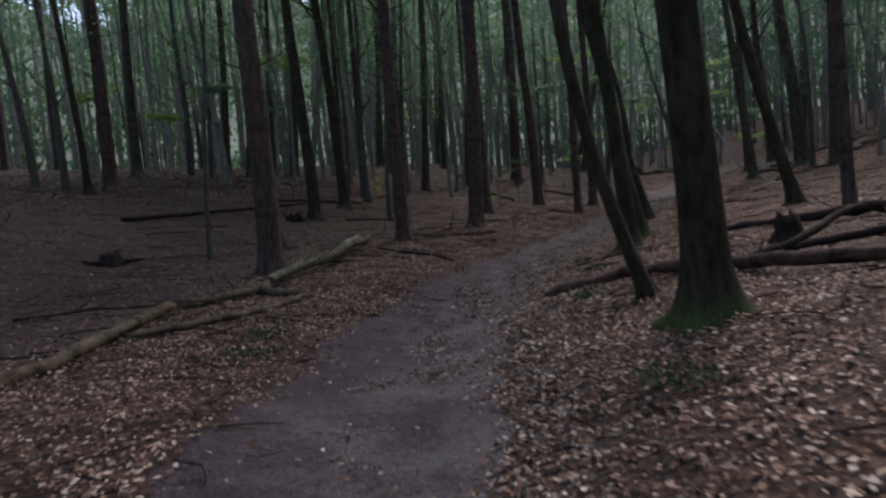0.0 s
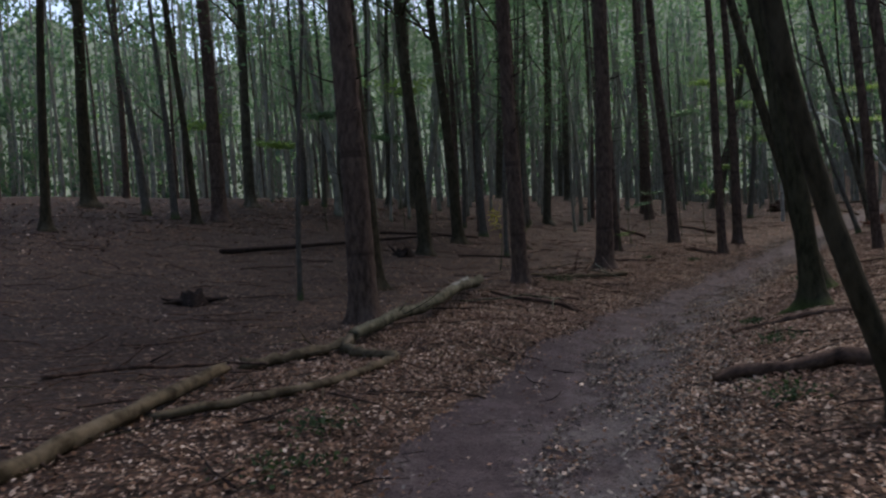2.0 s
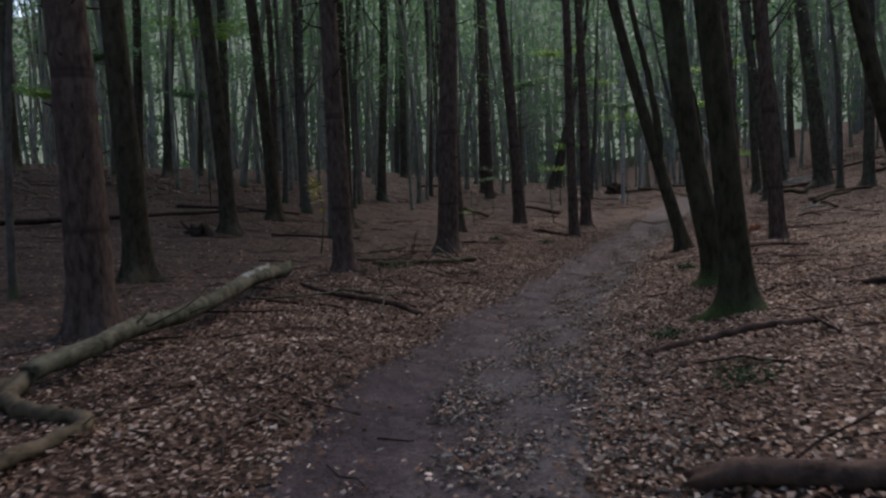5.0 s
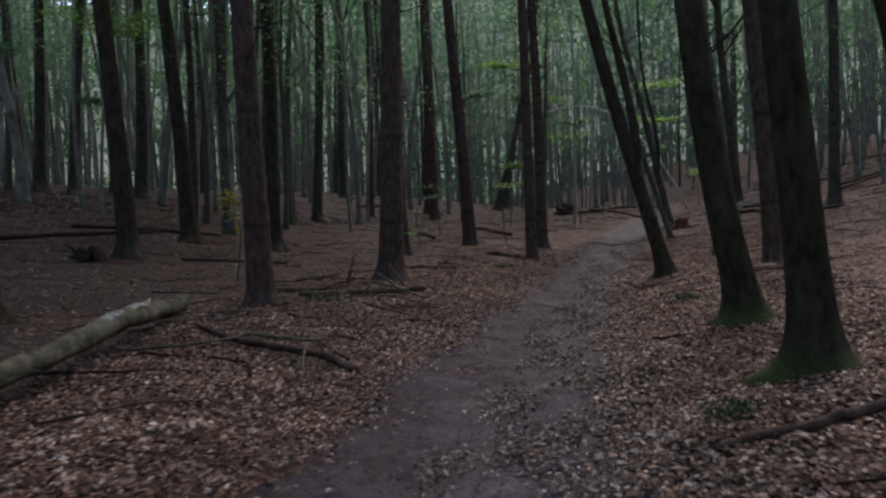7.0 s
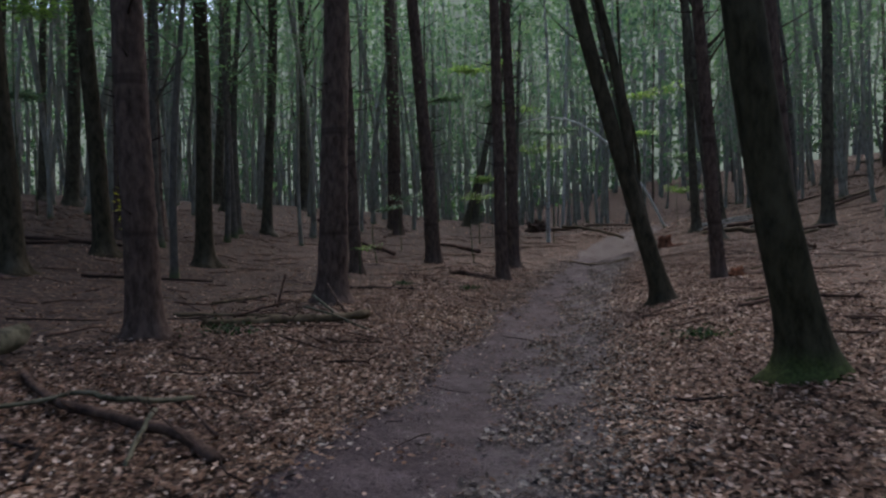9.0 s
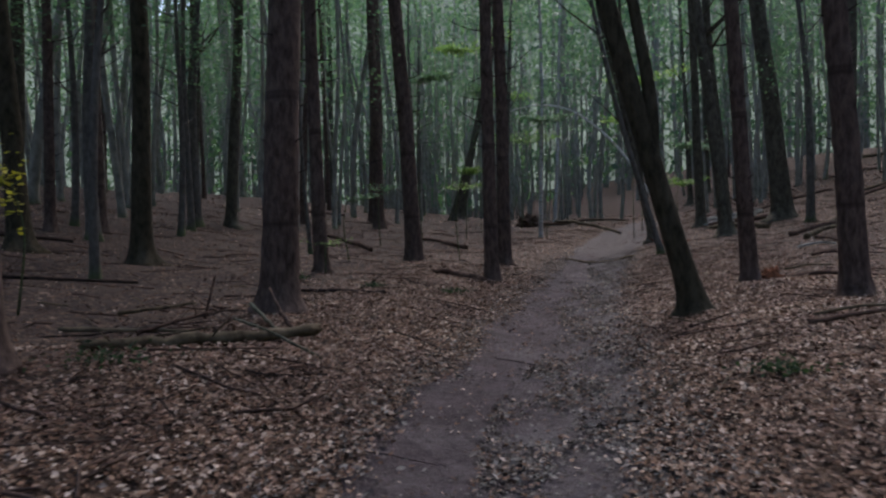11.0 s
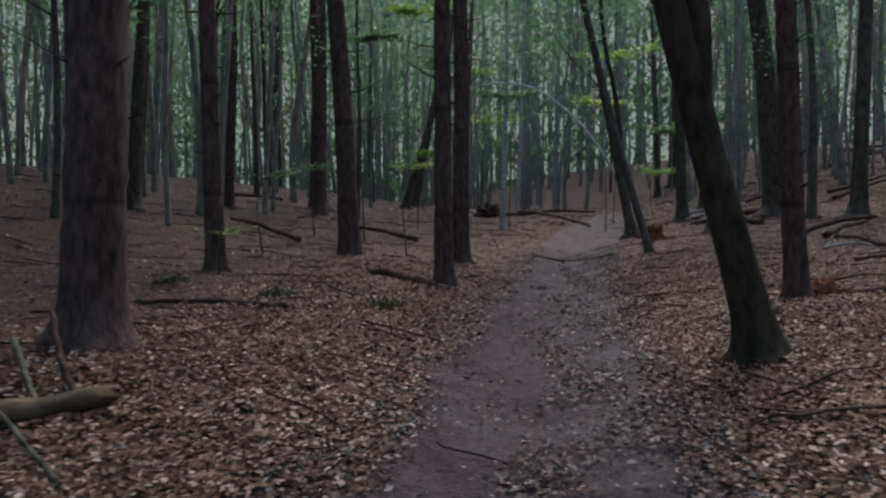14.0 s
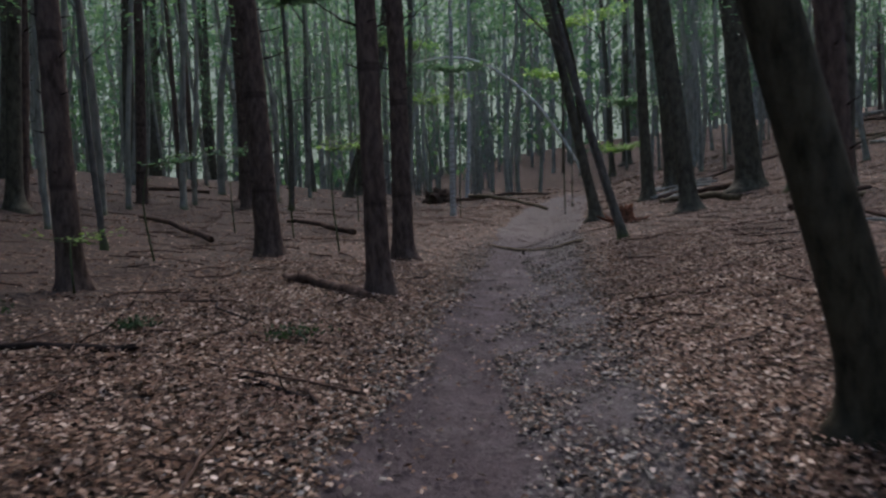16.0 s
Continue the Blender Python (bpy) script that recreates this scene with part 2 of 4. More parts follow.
def quick_mesh(name, verts, quads, mat, smooth=False):
    """A mesh from number arrays; quads (n, 4)."""
    me = bpy.data.meshes.new(name)
    verts, quads = np.asarray(verts, np.float32), np.asarray(quads, np.int32)
    me.vertices.add(len(verts))
    me.vertices.foreach_set("co", verts.ravel())
    me.loops.add(quads.size)
    me.loops.foreach_set("vertex_index", quads.ravel())
    me.polygons.add(len(quads))
    me.polygons.foreach_set("loop_start", np.arange(len(quads), dtype=np.int32) * quads.shape[1])
    me.polygons.foreach_set("use_smooth", [smooth] * len(quads))
    me.materials.append(mat)
    me.update(calc_edges=True)
    me.validate()
    return me


def part(name, me, parent, label="", at=(0, 0, 0), turn=0.0):
    ob = new(name, me)
    ob.parent = parent
    ob.location = at
    ob.rotation_euler = (0, 0, turn)
    if label:
        tagged(ob, label)
    return ob


def tube(points, radii, sides=10, rough=0.0, rng=None, cap=True):
    """A round, tapering limb through points."""
    pts = [Vector(p) for p in points]
    verts, faces = [], []
    side = None
    for i, p in enumerate(pts):
        way = (pts[min(i + 1, len(pts) - 1)] - pts[max(i - 1, 0)]).normalized()
        if side is None:
            side = way.orthogonal().normalized()
        side = (side - way * side.dot(way)).normalized()
        up = way.cross(side)
        for k in range(sides):
            a = 2 * math.pi * k / sides
            r = radii[i] * (1 + (rough * rng.normal() if rng is not None and rough else 0))
            verts.append(p + (side * math.cos(a) + up * math.sin(a)) * r)
    for i in range(len(pts) - 1):
        for k in range(sides):
            a, b = i * sides + k, i * sides + (k + 1) % sides
            faces.append((a, b, b + sides, a + sides))
    if cap:
        for first, ring in ((True, 0), (False, len(pts) - 1)):
            verts.append(pts[ring])
            c = len(verts) - 1
            for k in range(sides):
                a, b = ring * sides + k, ring * sides + (k + 1) % sides
                faces.append((c, b, a) if first else (c, a, b))
    return verts, faces


def smooth_line(points, steps):
    """Points along a soft curve through the given ones."""
    p = [Vector(q) for q in points]
    p = [p[0] * 2 - p[1], *p, p[-1] * 2 - p[-2]]
    out = []
    for i in range(1, len(p) - 2):
        for s in range(steps):
            t = s / steps
            a, b, c, d = p[i - 1 : i + 3]
            out.append(0.5 * ((2 * b) + (c - a) * t + (2 * a - 5 * b + 4 * c - d) * t * t + (3 * b - a - 3 * c + d) * t**3))
    out.append(p[-2])
    return out


def leaf_cloud(rng, centres, size, tilt, jitter=0.3):
    """Four-cornered leaves round the centres, tilted by about tilt."""
    n = len(centres)
    a = rng.uniform(0, 2 * np.pi, n)
    ln = size * rng.uniform(1 - jitter, 1 + jitter, n)
    along = np.stack([np.cos(a), np.sin(a), rng.normal(0, tilt, n)], 1)
    along /= np.linalg.norm(along, axis=1)[:, None]
    across = np.stack([-np.sin(a), np.cos(a), rng.normal(0, tilt, n)], 1)
    across /= np.linalg.norm(across, axis=1)[:, None]
    along, across = along * ln[:, None] * 0.5, across * ln[:, None] * 0.3
    v = np.stack([centres - along, centres - across + along * 0.1, centres + along, centres + across + along * 0.1], 1).reshape(-1, 3)
    return v, np.arange(4 * n).reshape(n, 4)


# ---- ground and path ----


def ground_lines(lo, hi, step, reach):
    inner = np.arange(lo, hi + step / 2, step)
    out = step * np.cumsum(1.22 ** np.arange(1, 80))
    out = out[out < reach]
    return np.concatenate([lo - out[::-1], inner, hi + out])


gx, gy = ground_lines(-16, 22, 0.22, 650), ground_lines(-6, 48, 0.22, 650)
X, Y = np.meshgrid(gx, gy)
cols, rws = len(gx), len(gy)
idx = np.arange(cols * rws).reshape(rws, cols)
ground = new("ground", quick_mesh("ground", np.stack([X, Y, land(X, Y)], -1).reshape(-1, 3), np.stack([idx[:-1, :-1], idx[:-1, 1:], idx[1:, 1:], idx[1:, :-1]], -1).reshape(-1, 4), LITTER, True))
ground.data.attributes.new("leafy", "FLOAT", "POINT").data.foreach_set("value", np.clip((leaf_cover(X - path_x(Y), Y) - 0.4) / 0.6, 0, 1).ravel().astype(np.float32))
tagged(ground, "forest floor covered with brown fallen beech leaves", "forest floor", kind="structure")

py = np.arange(-7, 57, 0.14)
ps = np.linspace(-1, 1, 17)
PY, PS = np.meshgrid(py, ps, indexing="ij")
PX = path_x(PY) + path_mid(PY) + PS * (path_half(PY) + 0.12 + 0.05 * np.sin(9.7 * PY + np.sign(PS)))
PZ = land(PX, PY) + 0.024 - 0.06 * np.abs(PS) ** 10 - 0.012 * np.exp(-(((np.abs(PS) - 0.45) / 0.2) ** 2))
idx = np.arange(PY.size).reshape(PY.shape)
path = new("path", quick_mesh("path", np.stack([PX, PY, PZ], -1).reshape(-1, 3), np.stack([idx[:-1, :-1], idx[:-1, 1:], idx[1:, 1:], idx[1:, :-1]], -1).reshape(-1, 4), SOIL, True))
path.data.attributes.new("across", "FLOAT", "POINT").data.foreach_set("value", PS.ravel().astype(np.float32))
tagged(path, "narrow trodden path of damp grey-brown sandy soil", "footpath", kind="structure")

# ---- trees ----
TREE_COUNT = [0]


def crown_mesh(name, seed, low, high, spread, clumps, per, size, mat, flat=0.35):
    rng = np.random.default_rng(seed)
    c = []
    for _ in range(clumps):
        z = rng.uniform(low, high)
        w = spread * (0.35 + 0.65 * math.sin(math.pi * min(1, max(0.05, (z - low) / (high - low) * 0.85 + 0.12))))
        a, r = rng.uniform(0, 6.28), w * math.sqrt(rng.uniform(0.02, 1))
        q = rng.normal(0, 1, (per, 3)) * (0.75, 0.75, 0.08)
        c.append(q + (r * math.cos(a), r * math.sin(a), z))
    v, f = leaf_cloud(rng, np.concatenate(c), size, flat)
    return quick_mesh(name, v, f, mat)


CROWNS = [crown_mesh("crown", 20 + i, 10, 18, 2.6, 32, 18, 0.25, GREEN_LEAF) for i in range(3)]
PINE_CROWNS = [crown_mesh("crown", 40 + i, 13, 19, 2.0, 32, 22, 0.24, NEEDLES) for i in range(2)]
YOUNG_CROWNS = [crown_mesh("crown", 50 + i, 3.4, 9.5, 1.7, 34, 30, 0.13, GREEN_LEAF, 0.2) for i in range(3)]


def axis_at(z, lx, ly, bow, wob):
    e = z if z < 7 else 7 + (z - 7) * 0.55
    e += bow * z * max(0.0, 1 - z / 3.8)
    s = wob[0] * (math.sin(z * 0.55 + wob[1]) - math.sin(wob[1]))
    c = wob[0] * (math.sin(z * 0.48 + wob[2]) - math.sin(wob[2]))
    return Vector((lx * e + s, ly * e + c, z))


def trunk_mesh(rng, r, top, lx, ly, bow, wob, flare, roots, rough, mat, sides=18, thin=0.62, whorl=0.0):
    zs = [-0.3, -0.05, 0.04, 0.1, 0.18, 0.28, 0.42, 0.6, 0.85, 1.2, 1.6, 2.1, 2.7, 3.4, 4.2, 5.1, 6.2, 7.5, 9, 11, 13.5, 16, top]
    if whorl:
        zs = zs[:9] + [0.85 + whorl * k / 4 for k in range(1, int(7.5 / whorl * 4))] + [9, 11, 13.5, 16]
    zs = [z for z in zs if z < top] + [top]
    r0 = r / (1 - thin * min(1.5, top / 2) / top)
    ph = rng.uniform(0, 6.28)
    lobes = [(ph + 2 * math.pi * i / roots + rng.normal(0, 0.25), rng.uniform(0.5, 1.1)) for i in range(roots)]
    verts, faces = [], []
    for z in zs:
        c = axis_at(max(z, 0), lx, ly, bow, wob)
        c.z = z
        zz = max(z, -0.05)
        base = r0 * (1 - thin * max(z, 0) / top)
        for k in range(sides):
            a = 2 * math.pi * k / sides
            f = 1 + 0.03 * math.sin(3 * a + 1.7 * z + ph) + flare * math.exp(-zz / 0.2) * 0.3 + rough * rng.normal()
            if whorl and 0.8 < z < 9:
                f += 0.045 * math.exp(-((((z - 0.85) / whorl + 0.5) % 1 - 0.5) * whorl / 0.06) ** 2)
            for la, s in lobes:
                d = math.cos(a - la)
                if d > 0:
                    f += flare * (1.5 * s * d**9 * math.exp(-zz / 0.13) + 0.45 * s * d**5 * math.exp(-zz / 0.4))
                    f += 0.05 * s * d**4 * math.exp(-zz / 2.0)
            verts.append((c.x + base * f * math.cos(a), c.y + base * f * math.sin(a), z))
    for i in range(len(zs) - 1):
        for k in range(sides):
            a, b = i * sides + k, i * sides + (k + 1) % sides
            faces.append((a, b, b + sides, a + sides))
    faces.append(tuple(range((len(zs) - 1) * sides, len(zs) * sides)))
    return mesh_of("trunk", verts, faces, mat)


def limb_mesh(rng, start, turn, length, rise, r, mat, sides=7):
    pts = [Vector(start)]
    way = Vector((math.cos(turn), math.sin(turn), rise))
    for i in range(7):
        way = (way + Vector(rng.normal(0, 0.13, 3)) + Vector((0, 0, 0.05))).normalized()
        pts.append(pts[-1] + way * length / 7)
    return mesh_of("limb", *tube(pts, [r * (1 - 0.8 * i / 7) for i in range(8)], sides), mat)


STUBS = []
for i, (ln, up) in enumerate(((0.07, 0.2), (0.12, 0.0), (0.18, 0.25), (0.32, 0.1), (0.5, -0.05), (0.75, 0.05))):
    STUBS.append(limb_mesh(np.random.default_rng(70 + i), (0, 0, 0), 0, ln, up, 0.013 + 0.003 * (i > 3), ROT_WOOD, 5))


def standing(name, x, y, label, category):
    TREE_COUNT[0] += 1
    ob = new(name)
    ob.location = (x, y, float(land(x, y)))
    tagged(ob, label, category, "trees of the wood")
    return ob, np.random.default_rng(100 + TREE_COUNT[0])


def stubs(tree, rng, r, lx, ly, wob, low, gap, count):
    """Dead branch stubs in whorls; the longer ones sit higher up."""
    for i in range(count):
        z = low + gap * i
        c = axis_at(z, lx, ly, 0, wob)
        rr = r * 0.9
        a = rng.uniform(0, 6.28)
        for k in range(int(rng.integers(1, 4))):
            a += rng.uniform(1.2, 2.6)
            kind = int(rng.integers(3)) if z < 3 else int(rng.integers(1, 6))
            part("dead_branch", STUBS[kind], tree, "", (c.x + rr * math.cos(a), c.y + rr * math.sin(a), z + rng.normal(0, 0.02)), a)


def canopy(tree, rng, kinds, c, x, y):
    """The crown; trees left of the path get two more tiers, added out of view to shade the ground."""
    add_shade = x < float(path_x(y)) - 2.2
    for k in range(3 if add_shade else 1):
        d = rng.uniform(0.8, 2.2) if k else 0.0
        a = rng.uniform(0, 6.28)
        part("crown", kinds[int(rng.integers(len(kinds)))], tree, "", (c.x + d * math.cos(a), c.y + d * math.sin(a), 0.7 * k), a)


def pine(x, y, r, lx, ly):
    tree, rng = standing("pine_tree", x, y, "straight pine with rough reddish-brown bark and dead branch stubs", "pine tree")
    wob = (0.03, *rng.uniform(0, 6.28, 2))
    gap = rng.uniform(0.38, 0.52)
    part("trunk", trunk_mesh(rng, r, 19, lx, ly, 0, wob, 0.4, 5, 0.025, PINE_BARK, 20, whorl=gap), tree)
    stubs(tree, rng, r, lx, ly, wob, 0.85 + gap, gap, int(7 / gap))
    c = axis_at(12, lx, ly, 0, wob)
    canopy(tree, rng, PINE_CROWNS, c, x, y)


def beech(x, y, r, lx, ly, bow=0.0, fork=0.0, flare=0.5):
    tree, rng = standing("beech_tree", x, y, "leaning beech with smooth dark trunk, green moss at its foot" if abs(lx) > 0.1 else "upright beech with smooth dark grey trunk and mossy foot", "beech tree")
    wob = (0.06 if r < 0.15 else 0.04, *rng.uniform(0, 6.28, 2))
    part("trunk", trunk_mesh(rng, r, 18, lx, ly, bow, wob, flare, 7, 0.012, MOSSY_BARK if flare > 0.5 else HAZED_BEECH if y > 30 else BEECH_BARK, 40), tree)
    if fork:
        line = smooth_line([axis_at(fork + up, lx, ly, bow, wob) + Vector((out, -0.25 * out, 0)) for up, out in ((-0.7, 0.0), (0.1, 0.2), (1.2, 0.3), (3.5, 0.42), (8, 1.1))], 4)
        part("fork_stem", mesh_of("fork_stem", *tube(line, [r * (0.75 - 0.45 * i / len(line)) for i in range(len(line))], 14), BEECH_BARK), tree)
    for i in range(4):
        z = rng.uniform(6.0, 12)
        part("limb", limb_mesh(rng, axis_at(z, lx, ly, bow, wob), rng.uniform(0, 6.28), rng.uniform(2.5, 4.5), rng.uniform(0.7, 1.4), r * 0.3, BEECH_BARK), tree)
    c = axis_at(12, lx, ly, bow, wob)
    canopy(tree, rng, CROWNS, c, x, y)


def sapling(x, y, r, lx, ly):
    tree, rng = standing("young_tree", x, y, "slender young beech with thin dark trunk and sparse leaves", "young tree")
    wob = (0.1, *rng.uniform(0, 6.28, 2))
    part("trunk", trunk_mesh(rng, r, 10.5, lx, ly, 0, wob, 0.3, 3, 0.02, YOUNG_BARK, 12, 0.75), tree)
    for i in range(4):
        z = rng.uniform(2.4, 8)
        part("branch", limb_mesh(rng, axis_at(z, lx, ly, 0, wob), rng.uniform(0, 6.28), rng.uniform(1, 2.2), rng.uniform(0.3, 1.1), r * 0.32, YOUNG_BARK, 6), tree)
    c = axis_at(6, lx, ly, 0, wob)
    part("crown", YOUNG_CROWNS[int(rng.integers(3))], tree, "", (c.x, c.y, 0.4), rng.uniform(0, 6.28))


def birch(x, y, r, lx, ly):
    tree, rng = standing("birch_tree", x, y, "thin pale birch beside the fallen logs", "birch tree")
    wob = (0.05, *rng.uniform(0, 6.28, 2))
    part("trunk", trunk_mesh(rng, r, 15, lx, ly, 0, wob, 0.3, 3, 0.01, BIRCH_BARK, 12, 0.7), tree)
    part("crown", CROWNS[0], tree, "", (lx * 9, ly * 9, -1))


pine(-3.35, 14.16, 0.205, -0.015, -0.002)
beech(-4.18, 18.00, 0.185, -0.016, -0.000)
pine(-1.20, 19.40, 0.160, 0.007, -0.001)
pine(0.80, 23.10, 0.205, 0.033, -0.006)
pine(1.45, 28.10, 0.124, -0.022, 0.006)
pine(3.80, 32.20, 0.190, -0.049, 0.013)
pine(4.72, 28.00, 0.127, -0.012, 0.003)
pine(6.00, 31.90, 0.156, -0.007, 0.002)
beech(5.72, 21.90, 0.126, -0.246, 0.066, fork=2.5)
beech(4.00, 16.00, 0.143, -0.177, 0.029, bow=0.7, flare=0.7)
beech(3.22, 13.70, 0.129, -0.084, 0.011, flare=0.75)
beech(1.88, 7.33, 0.062, -0.2, -0.020, bow=1.2)
beech(1.86, 5.60, 0.146, -0.07, -0.001, flare=0.55)
pine(-11.60, 26.70, 0.231, -0.008, -0.000)
sapling(-5.10, 16.10, 0.045, 0.043, 0.001)
beech(-4.22, 24.40, 0.177, -0.036, -0.004)
beech(-3.75, 28.00, 0.173, -0.059, 0.007)
beech(-1.80, 28.20, 0.168, 0.016, -0.003)
pine(7.44, 21.40, 0.141, -0.065, 0.017)
pine(8.04, 24.50, 0.120, -0.064, 0.017)
beech(16.70, 33.20, 0.178, -0.010, 0.003)
beech(12.40, 36.90, 0.122, -0.226, 0.069, fork=2.8)
beech(15.30, 39.10, 0.154, -0.043, 0.013)
beech(14.05, 35.30, 0.184, -0.117, 0.036)
beech(17.00, 36.80, 0.310, -0.110, 0.034)
pine(4.10, 44.00, 0.193, -0.009, 0.003)
birch(15.30, 55.60, 0.107, 0.052, -0.016)
birch(10.46, 42.90, 0.085, 0.01, 0.0)
sapling(10.04, 31.58, 0.077, -0.243, 0.074)
beech(-13.79, 20.89, 0.114, 0.071, 0.008)
beech(-16.51, 26.88, 0.206, 0.013, 0.002)
sapling(-14.05, 26.35, 0.120, -0.094, -0.011)
sapling(-12.91, 26.13, 0.111, -0.038, -0.004)
beech(-11.87, 25.55, 0.108, -0.064, -0.008)
beech(-12.78, 32.05, 0.194, 0.025, 0.003)
sapling(-11.47, 34.80, 0.147, 0.016, 0.002)
sapling(-10.54, 34.69, 0.104, 0.029, 0.003)
sapling(-3.16, 30.51, 0.125, 0.001, 0.000)
sapling(-1.86, 36.34, 0.128, 0.046, 0.005)
beech(-1.00, 37.32, 0.153, 0.057, 0.007)
pine(4.31, 47.27, 0.303, 0.014, 0.002)
sapling(9.65, 46.38, 0.147, 0.097, 0.011)
beech(8.27, 18.32, 0.136, -0.241, -0.003)
pine(7.39, 14.20, 0.114, -0.047, -0.001)
beech(-9.48, 37.40, 0.168, 0.098, -0.012)
beech(-10.49, 37.09, 0.182, 0.057, -0.007)
beech(-7.76, 39.68, 0.220, 0.050, -0.006)
pine(-3.45, 32.25, 0.127, -0.003, 0.000)
sapling(-4.23, 33.04, 0.080, 0.035, -0.004)
pine(-1.09, 38.38, 0.145, 0.066, -0.008)
beech(0.03, 53.49, 0.247, 0.023, -0.003)
beech(-9.07, 40.83, 0.137, 0.074, -0.012)
pine(-4.23, 31.22, 0.106, 0.019, -0.003)
sapling(-1.99, 25.80, 0.065, 0.051, -0.008)
sapling(-1.80, 34.72, 0.085, 0.027, -0.004)
sapling(-1.87, 33.40, 0.072, 0.041, -0.011)
beech(3.41, 70.14, 0.231, 0.005, -0.001)
beech(-3.48, 47.71, 0.130, 0.067, -0.018)
sapling(16.37, 34.50, 0.111, -0.058, 0.016)
beech(-4.52, 54.30, 0.251, 0.060, -0.018)
sapling(1.28, 32.25, 0.044, -0.007, 0.002)
beech(-0.44, 74.16, 0.540, 0.059, -0.018)
beech(2.99, 74.26, 0.227, 0.011, -0.003)
sapling(5.43, 44.22, 0.084, 0.027, -0.008)
sapling(7.76, 56.08, 0.147, -0.006, 0.002)
beech(28.08, 63.62, 0.184, -0.052, 0.016)
beech(17.20, 40.75, 0.199, -0.066, 0.020)
beech(31.53, 67.67, 0.303, 0.007, -0.002)
beech(10.05, 56.72, 0.199, 0.194, -0.059)
beech(9.02, 54.08, 0.160, 0.278, -0.090)

# ---- the wood farther off: copies of a few grown trees ----


def make_far(kind, seed):
    rng = np.random.default_rng(seed)
    if kind == "pine":
        tree = tagged(new("pine_tree"), "distant pine with straight dark reddish-brown trunk", "pine tree", "distant trees")
        part("trunk", trunk_mesh(rng, 0.17, 19, 0.02, 0, 0, (0.05, 1, 2), 0.35, 4, 0.02, PINE_BARK, 10), tree)
        part("crown", PINE_CROWNS[seed % 2], tree)
    else:
        wob = (0.14, *rng.uniform(0, 6.28, 2))
        tree = tagged(new("beech_tree"), "distant slim beech with grey trunk and green leaves", "beech tree", "distant trees")
        part("trunk", trunk_mesh(rng, 0.13, 18, -0.02, 0, 0, wob, 0.5, 4, 0.015, FAR_HAZE_BARK, 10), tree)
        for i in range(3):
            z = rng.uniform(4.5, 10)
            part("limb", limb_mesh(rng, axis_at(z, -0.02, 0, 0, wob), rng.uniform(0, 6.28), rng.uniform(2, 4), rng.uniform(0.8, 1.6), 0.045, FAR_HAZE_BARK, 5), tree)
        part("crown", FAR_CROWNS[seed % 3], tree)
    return tree


FAR_CROWNS = [crown_mesh("crown", 60 + i, 3.5 + 1.5 * i, 16, 3.0, 38, 29, 0.23, GREEN_LEAF, 0.3) for i in range(3)]
FAR_KINDS = [make_far("beech", 200 + i) for i in range(5)] + [make_far("pine", 210 + i) for i in range(2)]
TAKEN = [(o.location.x, o.location.y) for o in scene.objects if o.parent is None and o.name.split(".")[0] in ("pine_tree", "beech_tree", "young_tree", "birch_tree") and o not in FAR_KINDS]
rng = np.random.default_rng(11)
placed = 0
for trial in range(6000):
    if placed >= 300:
        break
    x, y = rng.uniform(-55, 70), rng.uniform(-28, 88)
    off = abs(x - float(path_x(y)))
    near_walk = (-11.5 < x - float(path_x(y)) < 9.5 and -4 < y < 46) or (-19 < x < 0 and 5 < y < 31) or math.hypot(x - 13, y - 47) < 9
    if near_walk or off < 3.5 or math.hypot(x - 2, y - 15) > 72 :
        continue
    if y < 0 and rng.uniform() < 0.5:
        continue
    if any((x - a) ** 2 + (y - b) ** 2 < 5.0 for a, b in TAKEN):
        continue
    TAKEN.append((x, y))
    s = rng.uniform(0.6, 1.2)
    m = Matrix.LocRotScale((x, y, float(land(x, y)) - 0.05), Euler((rng.normal(0, 0.02), rng.normal(-0.02, 0.03), rng.uniform(0, 6.28))), (s, s, rng.uniform(0.9, 1.15)))
    first = FAR_KINDS[int(rng.integers(len(FAR_KINDS)))]
    if placed < len(FAR_KINDS):
        FAR_KINDS[placed].matrix_basis = m
    else:
        copy_thing(first, m)
    placed += 1


# slim poles that fill the wood in the middle distance
def make_pole(seed):
    rng = np.random.default_rng(seed)
    wob = (0.16, *rng.uniform(0, 6.28, 2))
    tree = tagged(new("young_tree"), "slim grey pole of a young beech with few leaves", "young tree", "distant trees")
    # poles wear the bark with haze in its colour
    part("trunk", trunk_mesh(rng, 0.075, 15, rng.normal(-0.01, 0.03), 0, 0, wob, 0.4, 3, 0.01, FAR_HAZE_BARK, 8, 0.7), tree)
    part("crown", POLE_CROWNS[seed % 3], tree)
    return tree


